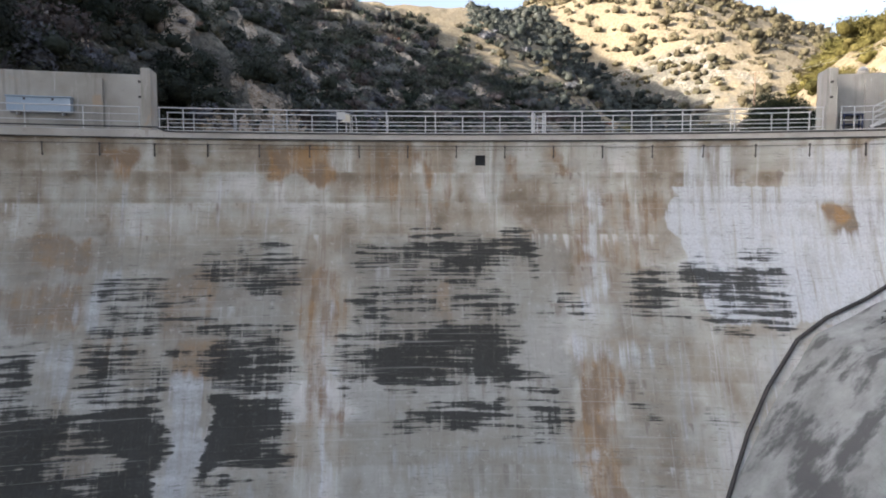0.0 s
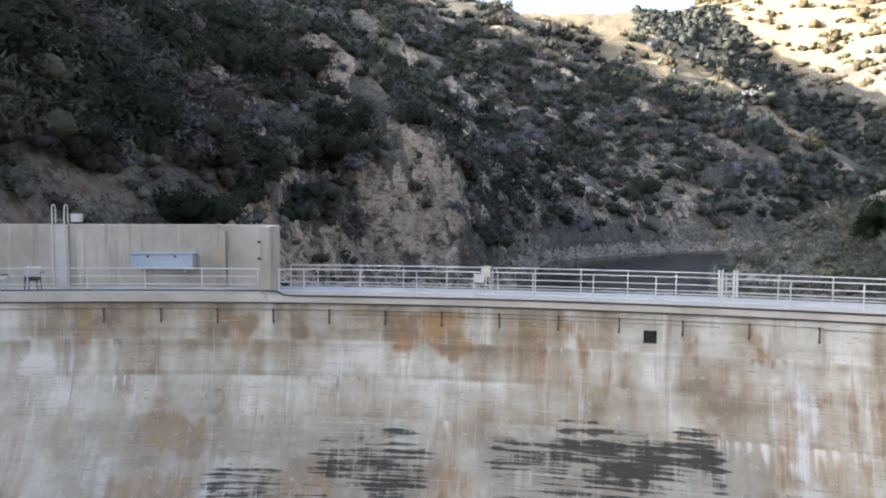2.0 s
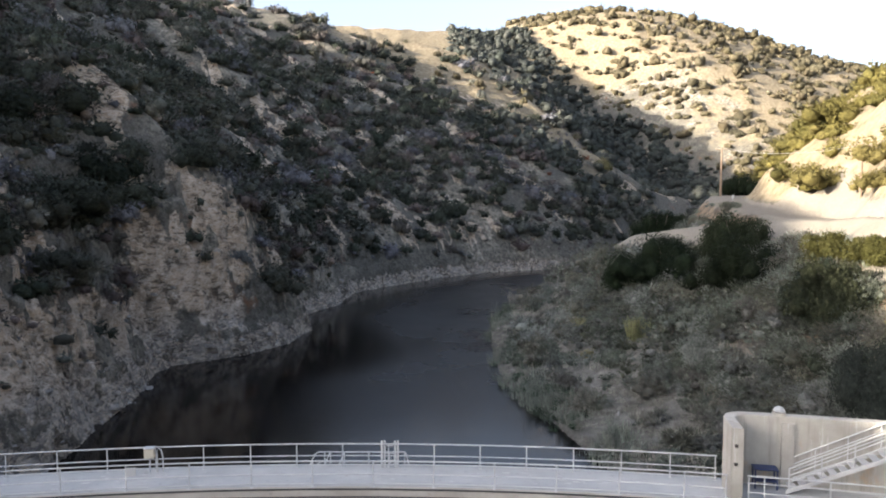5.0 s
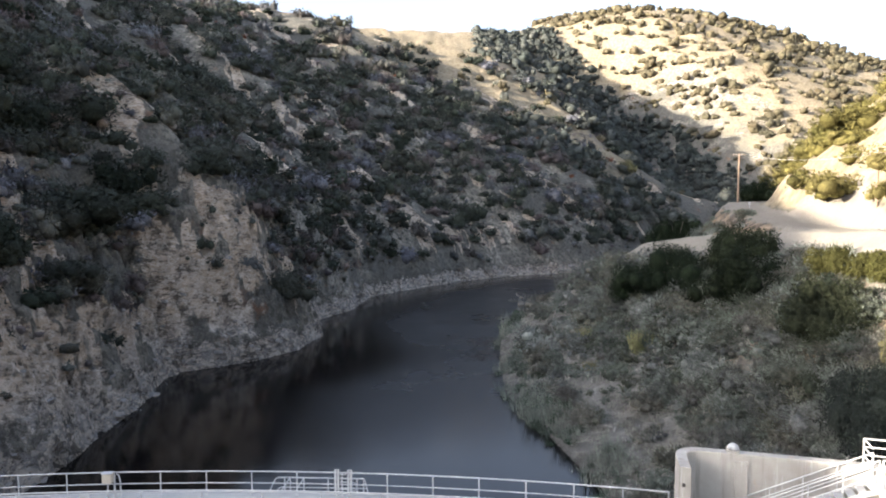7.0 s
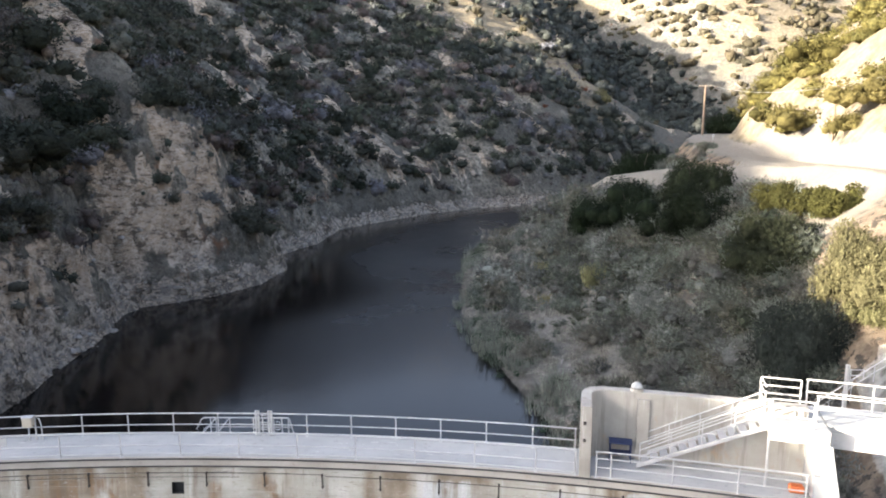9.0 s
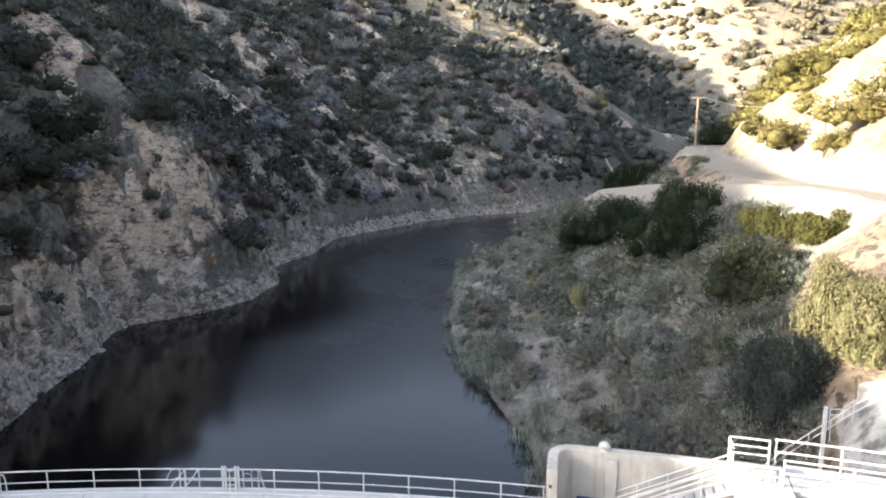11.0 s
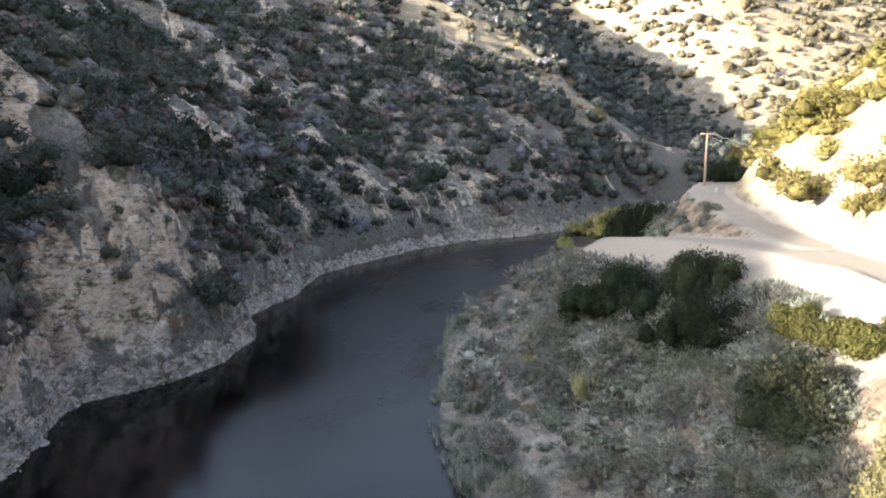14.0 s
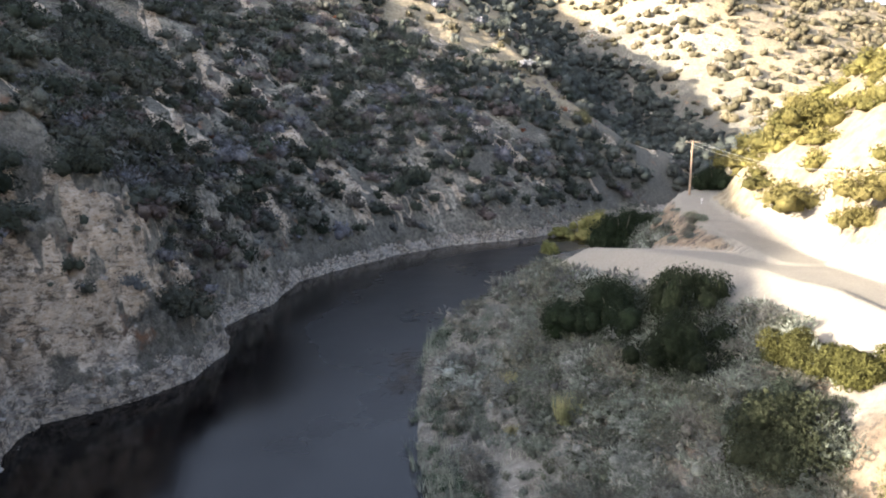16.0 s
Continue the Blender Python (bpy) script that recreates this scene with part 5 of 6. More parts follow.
def scatter(name, places, sizes, shapes, material, label, category, rs, sink=0.12, tilt=0.1):
    """Many plants joined into one mesh, each with a tone of its own."""
    out, tones, faces, count = [], [], [], 0
    for (x, y, z), s in zip(places, sizes):
        v, f = shapes[rs.randint(len(shapes))]
        faces.append(f + count)
        count += len(v)
        a = rs.uniform(0, 6.283)
        ca, sa = math.cos(a), math.sin(a)
        sx, sy, sz = s * rs.uniform(0.8, 1.25), s * rs.uniform(0.8, 1.25), s * rs.uniform(0.75, 1.2)
        w = v * (sx, sy, sz)
        out.append(np.stack([w[:, 0] * ca - w[:, 1] * sa + x, w[:, 0] * sa + w[:, 1] * ca + y, w[:, 2] + z - sink * s], 1))
        tones.append(np.full(len(v), rs.rand()))
    me = mesh_from(name, np.concatenate(out), np.concatenate(faces), material, True)
    floats(me, "tone", np.concatenate(tones))
    return tagged(new(name, me), label, category, "", "stuff")


def plant_things(name, places, sizes, shapes, material, label, category, group, rs, sink=0.12):
    """The same as things of their own, which share a few meshes."""
    meshes = [mesh_from(name, v, f, material, True) for v, f in shapes]
    for (x, y, z), s in zip(places, sizes):
        ob = new(name, meshes[rs.randint(len(meshes))])
        ob.matrix_world = pose(x, y, z - sink * s, 0, 0, rs.uniform(0, 360)) @ Matrix.Diagonal((s * rs.uniform(0.85, 1.2), s * rs.uniform(0.85, 1.2), s * rs.uniform(0.8, 1.15), 1))
        tagged(ob, label, category, group)


def sides(x, y):
    dl, sl, _, _ = line_distance(x, y, LEFT_SHORE)
    dr, sr, _, _ = line_distance(x, y, RIGHT_SHORE)
    return dl * sl, -dr * sr


def pick(rs, n, x0, x1, y0, y1, rule):
    """Random places in plan where rule(x, y) exceeds a random number."""
    x, y = rs.uniform(x0, x1, n), rs.uniform(y0, y1, n)
    ok = rule(x, y) > rs.rand(n)
    x, y = x[ok], y[ok]
    return np.stack([x, y, height(x, y)], 1)


rs = np.random.RandomState(11)
bush_shapes = [leaf_cloud(rs, 6, 210, 0.115, 0.95, -0.35, 0.64) for _ in range(12)]
big_shapes = [leaf_cloud(rs, 12, 1700, 0.06, 0.95, -0.35, 0.6, 0.4, 0.5, 0.9, (0.6, 1.08)) for _ in range(8)]
low_shapes = [leaf_cloud(rs, 1, 24, 0.2, 0.85, -0.25, 1.1, 0.5, 0.4) for _ in range(8)]
sage_shapes = [leaf_cloud(rs, 5, 190, 0.15, 0.95, -0.3, 0.5, 0.8, 0.22) for _ in range(10)]
sage_near = [leaf_cloud(rs, 7, 900, 0.105, 0.95, -0.3, 0.48, 0.85, 0.2) for _ in range(8)]


# chaparral on the shaded hillside
def grain(x, y, wide, long, seed):
    """Noise drawn out along the ribs of the hillside."""
    return fbm((0.83 * y + 0.55 * x) / wide, (0.83 * x - 0.55 * y) / long, 1.0, 3, seed)


def left_cover(x, y):
    dl, dr = sides(x, y)
    ring = smooth(dl, 3.5, 7)
    crag = np.exp(-((x + 29) / 8.5) ** 4 - ((y - 113) / 9.5) ** 4)
    ledge = smooth(y, 55, 64) * (1 - smooth(y, 98, 106)) * (1 - smooth(dl, 9, 13))
    return (dl > 3.5) * ring * (1 - 0.65 * crag) * (1 - 0.6 * ledge) * np.clip(0.8 + 1.3 * grain(x, y, 11, 38, 201), 0.34, 1) * (1 - 0.4 * smooth(y, 250, 340)) * (1 - 0.8 * np.exp(-(line_distance(x, y, CREST)[0] / 24) ** 2))


places = pick(rs, 22000, -170, 150, 40, 430, left_cover)
size = np.clip(np.exp(rs.normal(0.9, 0.48, len(places))), 0.9, 5.4)
near = np.argsort(-(size / np.hypot(places[:, 0] - 10, places[:, 1])))
big = rs.permutation(near[:250])
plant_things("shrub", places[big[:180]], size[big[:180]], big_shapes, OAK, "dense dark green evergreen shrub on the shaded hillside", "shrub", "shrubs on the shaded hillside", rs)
plant_things("shrub", places[big[180:]], size[big[180:]], big_shapes, CHAPARRAL, "grey-green chaparral shrub on the shaded hillside", "shrub", "shrubs on the shaded hillside", rs)
rest = near[250:3900]
half = len(rest) // 2
mixed = rs.permutation(rest)
scatter("chaparral", places[mixed[:half]], size[mixed[:half]], bush_shapes, CHAPARRAL, "grey-green chaparral covering the steep canyon side", "brush", rs)
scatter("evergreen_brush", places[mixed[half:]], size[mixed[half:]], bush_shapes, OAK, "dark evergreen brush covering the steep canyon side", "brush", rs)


def left_low(x, y):
    dl, dr = sides(x, y)
    return (dl > 3) * np.clip(0.55 + 1.2 * grain(x, y, 11, 38, 201), 0.08, 1) * (1 - 0.3 * (1 - smooth(dl, 5, 12)))


places = pick(rs, 24000, -110, 90, 50, 300, left_low)[:6500]
scatter("low_brush", places, np.exp(rs.normal(-0.15, 0.4, len(places))), low_shapes, CHAPARRAL, "low dark brush dotted between the larger shrubs", "brush", rs, 0.05)
twig_shapes = [leaf_cloud(rs, 2, 115, 0.15, 0.95, -0.3, 0.55, 0.85, 0.2) for _ in range(8)]
places = pick(rs, 7000, -150, 120, 55, 380, left_low)[:1300]
scatter("bare_brush", places, np.clip(np.exp(rs.normal(0.35, 0.4, len(places))), 0.6, 3.5), twig_shapes, TWIGS, "leafless grey-purple brush on the canyon side", "brush", rs, 0.05)
places = pick(rs, 700, -120, 120, 90, 380, left_cover)[:70]
scatter("red_brush", places, np.exp(rs.normal(0.1, 0.3, len(places))), bush_shapes, RED_BUSH, "rust-red dried shrubs on the hillside", "brush", rs)


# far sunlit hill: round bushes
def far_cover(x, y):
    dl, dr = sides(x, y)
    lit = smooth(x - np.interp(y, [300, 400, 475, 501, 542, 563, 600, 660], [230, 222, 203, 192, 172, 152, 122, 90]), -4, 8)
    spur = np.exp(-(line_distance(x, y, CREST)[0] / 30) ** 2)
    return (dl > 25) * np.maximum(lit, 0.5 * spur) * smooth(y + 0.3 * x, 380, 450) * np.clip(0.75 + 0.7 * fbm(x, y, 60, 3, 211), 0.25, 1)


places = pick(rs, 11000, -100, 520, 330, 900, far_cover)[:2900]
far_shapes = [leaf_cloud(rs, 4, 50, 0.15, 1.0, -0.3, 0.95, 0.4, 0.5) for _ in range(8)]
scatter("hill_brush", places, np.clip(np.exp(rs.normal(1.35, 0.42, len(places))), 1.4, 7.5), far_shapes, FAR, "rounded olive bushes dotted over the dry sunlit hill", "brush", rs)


# darkened brush stands only on the shaded side of this plan line
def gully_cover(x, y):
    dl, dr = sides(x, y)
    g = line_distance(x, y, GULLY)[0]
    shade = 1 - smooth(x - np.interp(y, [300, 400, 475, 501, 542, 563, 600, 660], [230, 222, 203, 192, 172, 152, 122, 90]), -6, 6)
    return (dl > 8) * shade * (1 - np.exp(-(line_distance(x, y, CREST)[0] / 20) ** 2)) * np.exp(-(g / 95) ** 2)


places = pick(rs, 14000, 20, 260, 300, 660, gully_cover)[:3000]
scatter("valley_brush", places, np.clip(np.exp(rs.normal(1.45, 0.3, len(places))), 2, 7), far_shapes, VALLEY, "dense brush filling the side valley, leaves darkened for shade", "brush", rs)


# sunlit slope above the road
def right_cover(x, y):
    dl, dr = sides(x, y)
    ts = line_distance(x, y, TERRACE + TERRACE[:1])[0] * ~in_polygon(x, y, TERRACE)
    rd = line_distance(x, y, ROAD)[0]
    bare = (1 - smooth(height(x, y, False), 10.5, 12)) * 0.5
    return (dr > 43) * (ts > 2.5) * (rd > 5.5) * (1 - bare) * np.clip(0.8 + 0.8 * fbm(x, y, 20, 3, 221), 0.15, 1)


places = pick(rs, 3000, 50, 190, 40, 330, right_cover)
size = np.exp(rs.normal(0.75, 0.42, len(places)))
order = np.argsort(-(size / np.hypot(places[:, 0] - 15, places[:, 1] - 15)))
plant_things("sunlit_shrub", places[order[:100]], np.clip(size[order[:100]], 1.0, 4.6), big_shapes, GOLDEN, "olive-green shrub on the dry sunlit slope above the road", "shrub", "shrubs above the road", rs)
scatter("slope_brush", places[order[100:1000]], size[order[100:1000]], bush_shapes, GOLDEN, "olive brush on the dry sunlit slope", "brush", rs)


# sagebrush on the near bank
def bank_cover(x, y):
    dl, dr = sides(x, y)
    ts = line_distance(x, y, TERRACE + TERRACE[:1])[0] * ~in_polygon(x, y, TERRACE)
    fill = (y > 84) * (ts < 6.5)
    return (dr > 2.5) * (dr < 42) * (ts > 1.0) * ~fill * (y > 38) * (x < np.interp(y, BARE_Y, BARE_X)) * np.clip(0.75 + 0.7 * fbm(x, y, 9, 3, 231), 0.15 + 0.8 * smooth(x, 30, 34), 1) * (1 - 0.6 * (1 - smooth(y, 42, 50)) * smooth(x, 32, 35)) * (0.14 + 0.86 * np.maximum(smooth(dr + 3 * fbm(x, y, 7, 2, 233), 8, 16), smooth(x, 30, 33)))


places = pick(rs, 11000, 14, 56, 38, 175, bank_cover)
size = np.exp(rs.normal(0.28, 0.36, len(places)))
order = np.argsort(-(size / np.hypot(places[:, 0] - 15, places[:, 1] - 20)))
plant_things("sage_bush", places[order[:260]], np.clip(size[order[:260]], 0.6, 2.2), sage_near, SAGE, "grey dry sagebrush on the shaded bank", "bush", "sagebrush on the bank", rs)
scatter("sagebrush", places[order[260:4200]], size[order[260:4200]], sage_shapes, SAGE, "grey and brown sagebrush covering the bank", "brush", rs)
grass_shapes = [blade_tuft(rs, 30, 0.5, 0.7) for _ in range(6)]
places = pick(rs, 5200, 14, 58, 38, 170, bank_cover)[:1500]
scatter("dry_grass", places, np.exp(rs.normal(-0.3, 0.35, len(places))), grass_shapes, STRAW, "dry straw grass between the sagebrush", "grass", rs, 0.0)


def shore_grass(x, y):
    dl, dr = sides(x, y)
    return (dr > 0.4) * (dr < 15) * (1 - smooth(dr + 2.5 * fbm(x, y, 6, 2, 235), 8, 13)) * np.clip(0.7 + 0.8 * fbm(x, y, 5, 2, 236), 0.1, 1)


places = pick(rs, 15000, 12, 46, 40, 150, shore_grass)[:2100]
scatter("bank_grass", places, np.exp(rs.normal(-0.45, 0.3, len(places))), grass_shapes, STRAW, "pale bleached grass on the bank above the waterline", "grass", rs, 0.0)


# low brush on the cut slope under the road bend
places = pick(np.random.RandomState(77), 160, 53, 58.4, 115, 137, lambda x, y: 0.22 + 0 * x)
plant_things("sage_bush", places, np.random.RandomState(78).uniform(0.5, 1.3, len(places)), sage_near, SAGE, "low grey brush on the cut slope under the road", "bush", "brush under the road bend", np.random.RandomState(79))


# green plants at the right waterline
def edge_cover(x, y):
    dl, dr = sides(x, y)
    return (dr > -0.8) * (dr < 3.2) * np.clip(0.4 + fbm(x, y, 8, 2, 241), 0, 1)


places = pick(rs, 9000, 12, 60, 40, 210, edge_cover)[:330]
scatter("waterside_plants", places, np.exp(rs.normal(-0.45, 0.3, len(places))), sage_shapes, BANK, "dark green plants along the waterline", "plants", rs, 0.0)


cattails = [blade_tuft(rs, 26, 0.55, 1.3) for _ in range(6)]
places = pick(rs, 16000, 12, 40, 40, 125, edge_cover)[:420]
scatter("cattails", places, np.exp(rs.normal(-0.05, 0.3, len(places))), cattails, CATTAIL, "pale grey-green cattails fringing the bank", "reeds", rs, 0.0)


# dark brush on the abutment below the dam
for x, y, r in ((17.6, 23.6, 1.5), (18.6, 25.0, 1.3), (18.9, 22.6, 1.6)):
    plant_things("shrub", [(x, y, float(height(x, y)))], [r], big_shapes, OAK, "dark scrubby shrub on the concrete abutment below the dam", "shrub", "shrubs on the abutment", np.random.RandomState(int(10 * x)))


# trees and large shrubs with trunks
def tree(name, x, y, radius, tall, material, label, leaves=1500, trunk=0.22, lift=0.0, seed=0):
    r2 = np.random.RandomState(300 + seed)
    z = max(float(height(x, y)), WATER_Z + 0.02)
    ob = empty(name, x, y, z, label, "tree")
    trunk_part = part("trunk", tubed([(0, 0, -0.5), (0.05, 0.03, tall * 0.15), (0.0, 0.05, tall * 0.42)], trunk, 8, [trunk * 1.25, trunk, trunk * 0.6]), BARK, ob)
    for k in range(6):
        a, rr = k * 1.05 + r2.uniform(-0.3, 0.3), radius * r2.uniform(0.35, 0.65)
        tip = (rr * math.cos(a), rr * math.sin(a), tall * r2.uniform(0.5, 0.75) + lift)
        mid = (tip[0] * 0.4, tip[1] * 0.4, tip[2] * 0.62)
        part("limb", tubed([(0, 0, tall * 0.2), mid, tip], 0.1, 6, [trunk * 0.6, trunk * 0.38, trunk * 0.12]), BARK, trunk_part)
    v, f = leaf_cloud(r2, 40, int(leaves * (7.5 if y > 55 else 14)), (0.115 if y > 55 else 0.072) / radius, tall / radius * 0.95, -0.55, 0.58, 0.25, 0.6, 0.8, (0.66, 1.03))
    v = v * radius
    v[:, 2] += lift
    me = mesh_from("crown", v, f, material, True)
    crown = new("crown", me)
    crown.parent = ob
    return ob


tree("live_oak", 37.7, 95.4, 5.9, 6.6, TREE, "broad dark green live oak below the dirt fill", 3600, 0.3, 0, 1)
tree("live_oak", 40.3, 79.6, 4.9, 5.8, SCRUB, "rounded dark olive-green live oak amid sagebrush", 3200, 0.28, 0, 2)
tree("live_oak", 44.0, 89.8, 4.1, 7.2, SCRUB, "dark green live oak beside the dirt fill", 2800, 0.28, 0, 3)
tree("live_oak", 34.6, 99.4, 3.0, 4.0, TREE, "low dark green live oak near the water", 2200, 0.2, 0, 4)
tree("live_oak", 45.6, 70.2, 2.4, 2.6, SUNLIT, "oak at the terrace edge, leaves lightened for half sunlight", 2600, 0.24, 0, 5)
tree("live_oak", 47.3, 66.6, 2.1, 2.8, SUNLIT, "oak on the terrace, leaves lightened and yellowed for sunlight", 2400, 0.24, 0, 6)
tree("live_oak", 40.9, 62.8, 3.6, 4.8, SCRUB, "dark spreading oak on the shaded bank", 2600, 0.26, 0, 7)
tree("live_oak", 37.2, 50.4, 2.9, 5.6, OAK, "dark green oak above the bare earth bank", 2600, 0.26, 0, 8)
tree("live_oak", 41.0, 50.9, 2.8, 5.8, SUNNY, "tree with visible limbs, leaves coloured pale yellow-green for sunlight", 2300, 0.22, 0.9, 9)
tree("live_oak", 41.0, 49.2, 1.6, 2.8, SUNNY, "small tree, leaves coloured yellow-green for sunlight", 1500, 0.16, 0, 10)
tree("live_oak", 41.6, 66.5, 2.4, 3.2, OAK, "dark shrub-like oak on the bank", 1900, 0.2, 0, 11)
tree("willow", 78, 262, 6.4, 8.0, WILLOW, "yellowing willow thicket at the head of the water", 1500, 0.2, 0, 12)
tree("willow", 64.5, 247, 4.4, 3.8, WILLOW, "yellow-green willow at the waterline", 900, 0.14, 0, 13)
tree("willow", 53.5, 214, 2.8, 4.4, WILLOW, "yellow-green willow at the water's edge", 1000, 0.14, 0, 14)
tree("willow", 70.5, 239, 3.6, 4.4, WILLOW, "bright yellow-green willow in the shallows", 1000, 0.14, 0, 19)
tree("live_oak", 84, 234, 7.6, 13.0, TREE, "tall dark oak below the bend of the road", 4200, 0.3, 0, 15)
tree("live_oak", 71, 146, 3.6, 4.6, TREE, "dark oak beside the road", 1700, 0.2, 0, 16)
tree("live_oak", 51.8, 139.5, 4.2, 9.0, TREE, "dark green oak below the road bend near the water", 2600, 0.26, 3.0, 20)
tree("live_oak", 55.6, 142.0, 2.8, 5.4, TREE, "smaller dark green oak on the slope below the road", 1700, 0.2, 1.6, 21)
tree("live_oak", 93, 346, 4.6, 7.5, SUNNY, "sunlit tree standing on the spur", 1500, 0.3, 0, 17)
tree("live_oak", 72, 340, 4.2, 5.0, SUNNY, "sunlit orange-brown tree on the spur", 1300, 0.26, 0, 18)

for k, (x, y, s) in enumerate(((30.6, 83.4, 1.9), (26.5, 96, 1.2), (25.5, 86.5, 1.0))):
    v, f = blade_tuft(np.random.RandomState(400 + k), 340, 0.62, 1.5)
    me = mesh_from("reed_clump", v * s, f, REED)
    ob = new("reed_clump", me)
    ob.location = (x, y, float(height(x, y)) - 0.05)
    tagged(ob, "upright clump of pale yellow-green reeds on the bank", "reeds", "reed clumps on the bank")


# ---------------------------------------------------------------- stones and driftwood
def stone(seed, n=2):
    r2 = random.Random(seed)
    bm = bmesh.new()
    bmesh.ops.create_icosphere(bm, subdivisions=n, radius=1.0)
    for v in bm.verts:
        k = noise.noise(v.co * 1.1 + Vector((seed, 0, 0)))
        v.co *= 0.8 + 0.55 * k
        v.co.z *= 0.62
        v.co = Vector([round(c * 2.6) / 2.6 * 0.55 + c * 0.45 for c in v.co])
    return bm


stone_meshes = []
for k in range(8):
    bm = stone(k)
    me = bpy.data.meshes.new("boulder")
    bm.to_mesh(me)
    bm.free()
    me.materials.append(STONE)
    stone_meshes.append(me)


def shore_rule(x, y):
    dl, dr = sides(x, y)
    return (dl > -0.6) * (dl < 9) * np.maximum(1 - smooth(dl, 0.3, 3), 0.16 * (1 - smooth(dl, 6, 9))) * np.clip(0.6 + 0.8 * fbm(x, y, 12, 2, 251), 0.1, 1)


places = pick(rs, 26000, -36, 80, 50, 290, shore_rule)
size = np.exp(rs.normal(-1.25, 0.45, len(places)))
order = np.argsort(-(size / np.hypot(places[:, 0] - 10, places[:, 1])))
for i in order[:240]:
    ob = new("boulder", stone_meshes[rs.randint(8)])
    s = min(size[i], 1.5)
    ob.matrix_world = pose(*(places[i] - (0, 0, 0.15 * s)), rs.uniform(-20, 20), rs.uniform(-20, 20), rs.uniform(0, 360)) @ Matrix.Diagonal((s * 1.2, s, s, 1))
    tagged(ob, "pale angular boulder on the rocky waterline", "boulder", "boulders along the shore")
small = []
bm = stone(20, 1)
tri = np.array([[v.co[:] for v in f.verts] for f in bm.faces]).reshape(-1, 3)
bm.free()
for i in order[240:2600]:
    a, s = rs.uniform(0, 6.283), size[i]
    w = tri * (s, s * rs.uniform(0.7, 1.3), s * rs.uniform(0.6, 1.2))
    small.append(np.stack([w[:, 0] * math.cos(a) - w[:, 1] * math.sin(a), w[:, 0] * math.sin(a) + w[:, 1] * math.cos(a), w[:, 2]], 1) + places[i])
me = mesh_from("shore_rubble", np.concatenate(small), np.arange(sum(len(v) for v in small)).reshape(-1, 3), STONE)
tagged(new("shore_rubble", me), "grey rubble along the rocky waterline", "rubble", "", "stuff")


def drift_rule(x, y):
    dl, dr = sides(x, y)
    return (dr > 0.6) * (dr < 9) * (1 - smooth(dr, 4, 8))


places = pick(rs, 3000, 14, 34, 40, 130, drift_rule)[:420]
sticks = bmesh.new()
for i, (x, y, z) in enumerate(places):
    a, n, r = rs.uniform(0, 6.283), rs.uniform(0.3, 1.3), rs.uniform(0.012, 0.03)
    dx, dy = math.cos(a) * n / 2, math.sin(a) * n / 2
    z0, z1 = height(np.array([x - dx, x + dx]), np.array([y - dy, y + dy])) + 0.06
    z0, z1 = max(z0, WATER_Z + 0.03), max(z1, WATER_Z + 0.03)
    if i < 24:
        ob = part("driftwood_log", tubed([(x - dx * 1.4, y - dy * 1.4, z0 + 0.05), (x, y, (z0 + z1) / 2 + 0.1), (x + dx * 1.4, y + dy * 1.4, z1 + 0.05)], 0.1, 7, [0.09, 0.11, 0.05]), DRIFT)
        tagged(ob, "bleached driftwood log stranded on the bank", "driftwood", "driftwood on the bank")
    else:
        tube(sticks, [(x - dx, y - dy, z0), (x, y, (z0 + z1) / 2 + 0.05), (x + dx, y + dy, z1)], r, 4)
tagged(part("driftwood_sticks", sticks, DRIFT), "bleached driftwood sticks strewn along the bank", "driftwood", "", "stuff")


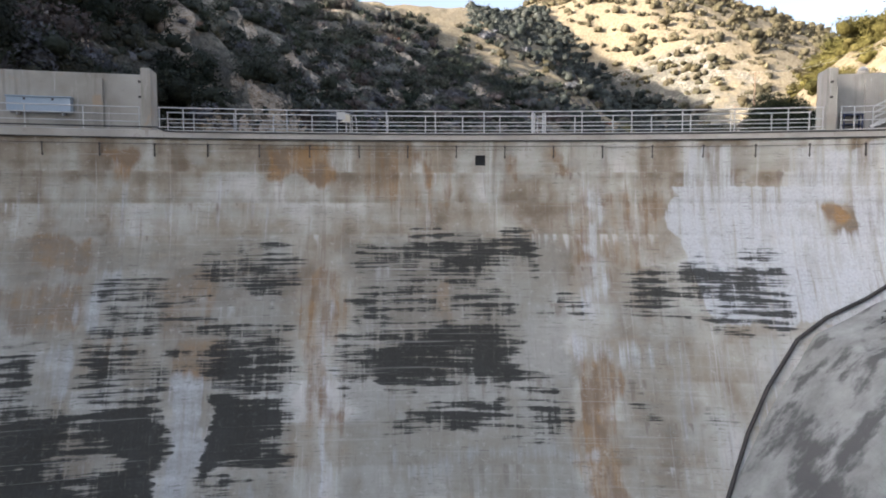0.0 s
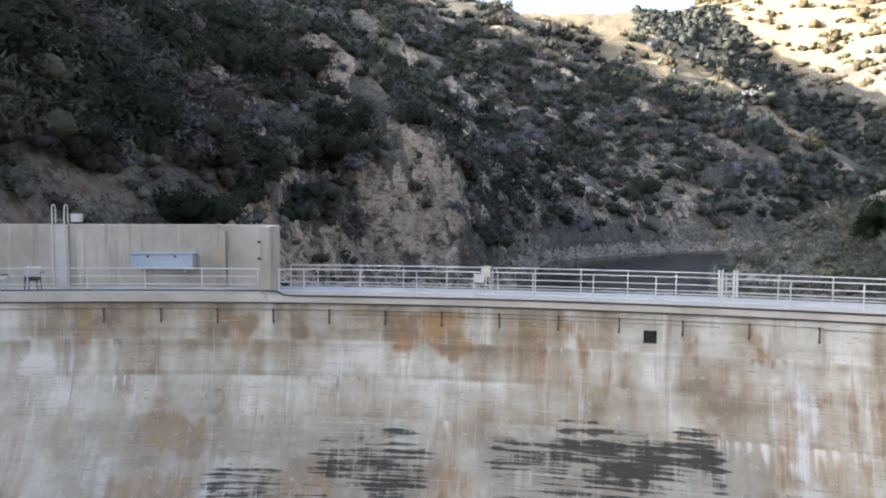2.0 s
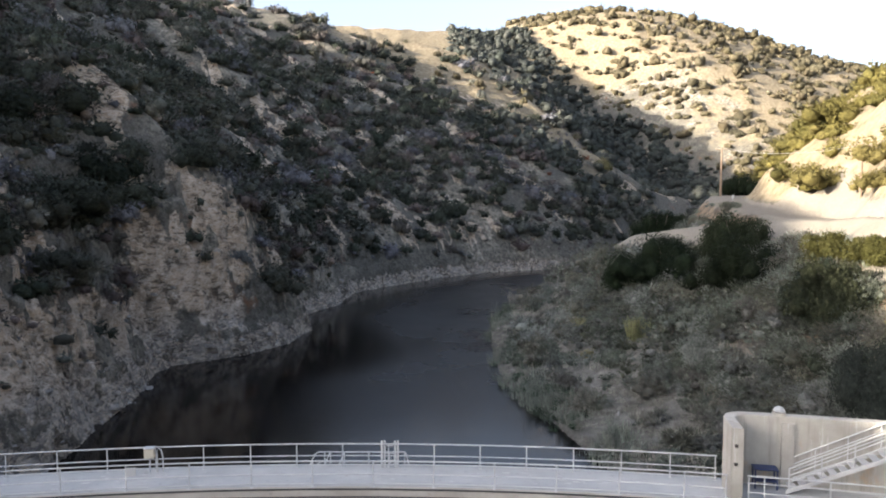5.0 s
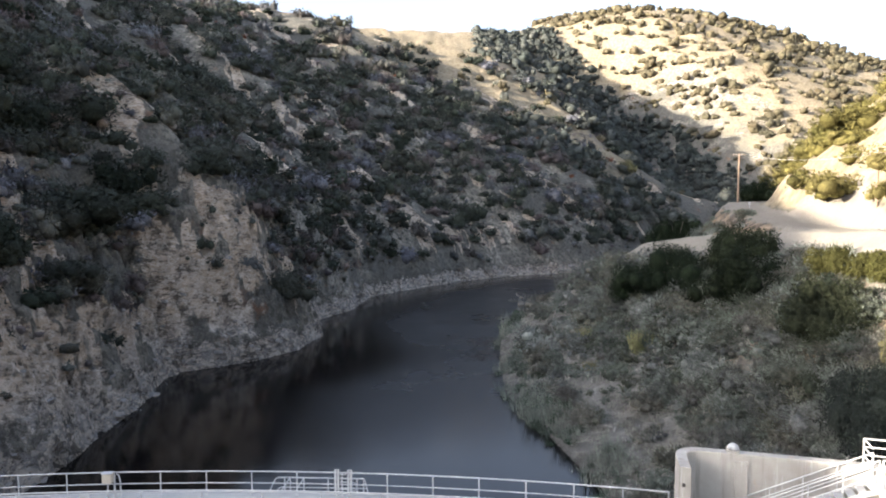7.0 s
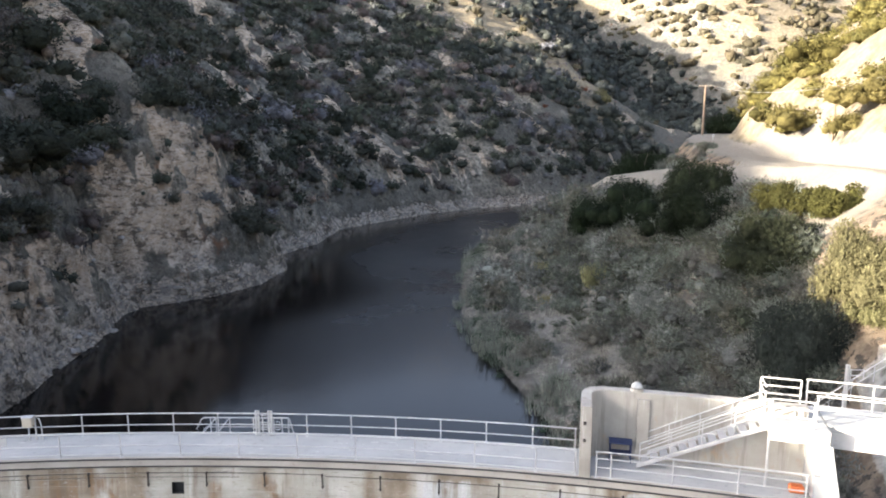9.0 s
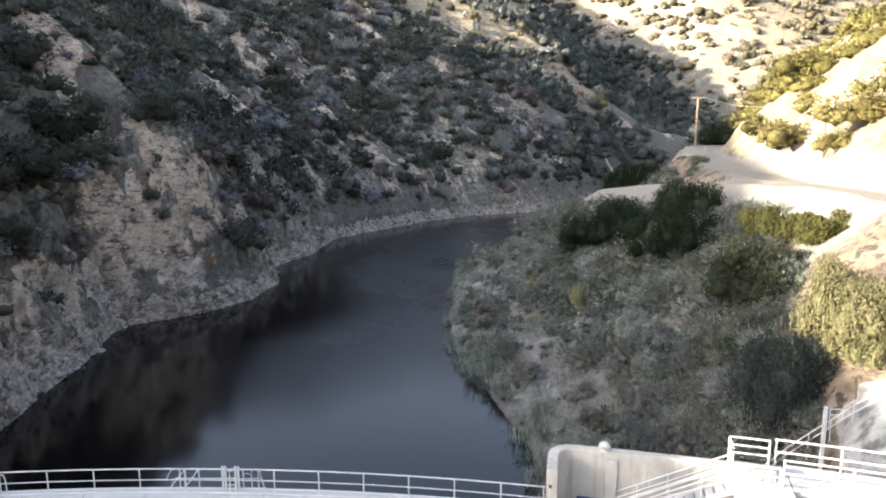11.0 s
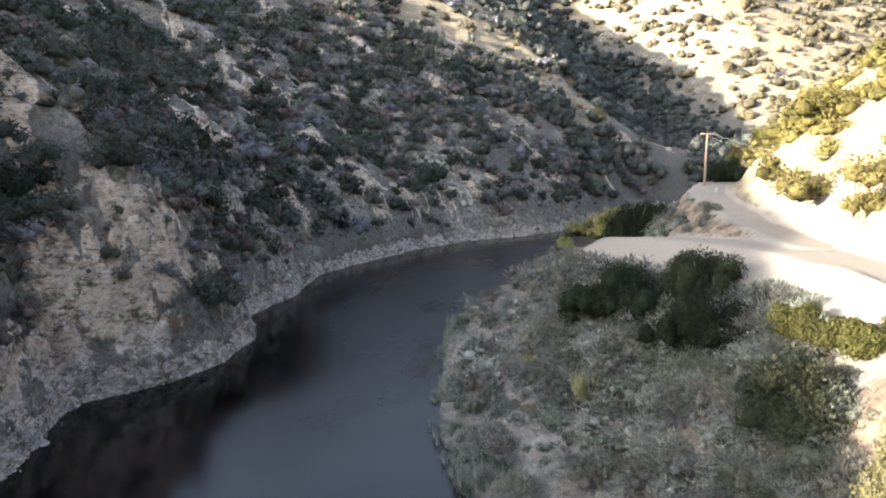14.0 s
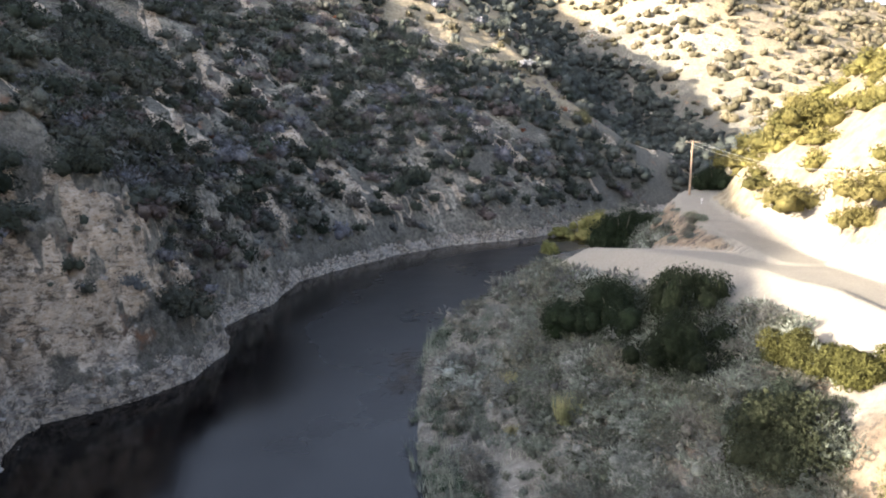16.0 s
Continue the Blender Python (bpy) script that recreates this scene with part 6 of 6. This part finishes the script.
# floating debris mat near the right shore
mat_bm = bmesh.new()
for k in range(260):
    a = rs.uniform(0, 6.283)
    x, y = 14.6 + rs.normal(0, 1.1) - abs(rs.normal(0, 1.2)), rs.choice([121, 111]) + rs.normal(0, 2.4)
    n = rs.uniform(0.2, 0.9)
    dx, dy = math.cos(a) * n, math.sin(a) * n
    tube(mat_bm, [(x - dx, y - dy, WATER_Z + 0.01), (x + dx, y + dy, WATER_Z + 0.02)], 0.05, 4)
tagged(part("floating_debris", mat_bm, WET), "dark raft of floating sticks and debris on the water", "debris", "", "stuff")


# ---------------------------------------------------------------- utility poles, wires, road sign
def utility_pole(x, y, top, label):
    z = float(height(x, y))
    ob = empty("utility_pole", x, y, z, label, "utility pole", "poles along the road")
    h = top - z
    part("mast", tubed([(0, 0, -0.5), (0, 0, h * 0.5), (0.03, 0, h)], 0.18, 10, [0.21, 0.18, 0.14]), WOOD, ob)
    arm = part("crossarm", boxed(-1.2, 1.2, -0.06, 0.06, h - 0.35, h - 0.22, 0.01), WOOD, ob)
    part("brace", tubed([(-0.6, 0.08, h - 0.35), (0.0, 0.13, h - 1.0)], 0.02, 5), STEEL, ob)
    part("brace", tubed([(0.6, 0.08, h - 0.35), (0.0, 0.13, h - 1.0)], 0.02, 5), STEEL, ob)
    for k in (-1.1, -0.5, 0.5, 1.1):
        part("insulator", tubed([(k, 0, h - 0.22), (k, 0, h - 0.1), (k, 0, h - 0.04)], 0.05, 7, [0.03, 0.055, 0.03]), BEIGE, arm)
    return Vector((x, y, top))


p1 = utility_pole(63.4, 138.2, 22.6, "tall weathered wooden utility pole beside the road bend")
p2 = utility_pole(64.3, 96.6, 19.6, "weathered wooden utility pole on the sunlit terrace")
p3 = Vector((78, 40, 26))
for k in (-1.1, 0.5, 1.1):
    for i, (a, b2) in enumerate(((p1, p2), (p2, p3))):
        pts = []
        for f in np.linspace(0, 1, 12):
            q = a.lerp(b2, f) + Vector((k, 0, -0.05 - 4 * 1.2 * f * (1 - f)))
            pts.append(q)
        tagged(part("power_line", tubed(pts, 0.010, 5), WIRE), "thin pale metal power line between the wooden poles", "cable", "power lines")
gz = float(height(62.6, 131.0))
rsn = empty("road_sign", 62.6, 131.0, gz, "small white marker sign at the road bend", "sign")
part("post", boxed(-0.03, 0.03, -0.03, 0.03, -0.3, 0.8), GREY, rsn)
part("plate", boxed(-0.2, 0.2, -0.045, -0.033, 0.45, 1.0, 0.005), WHITE, rsn)
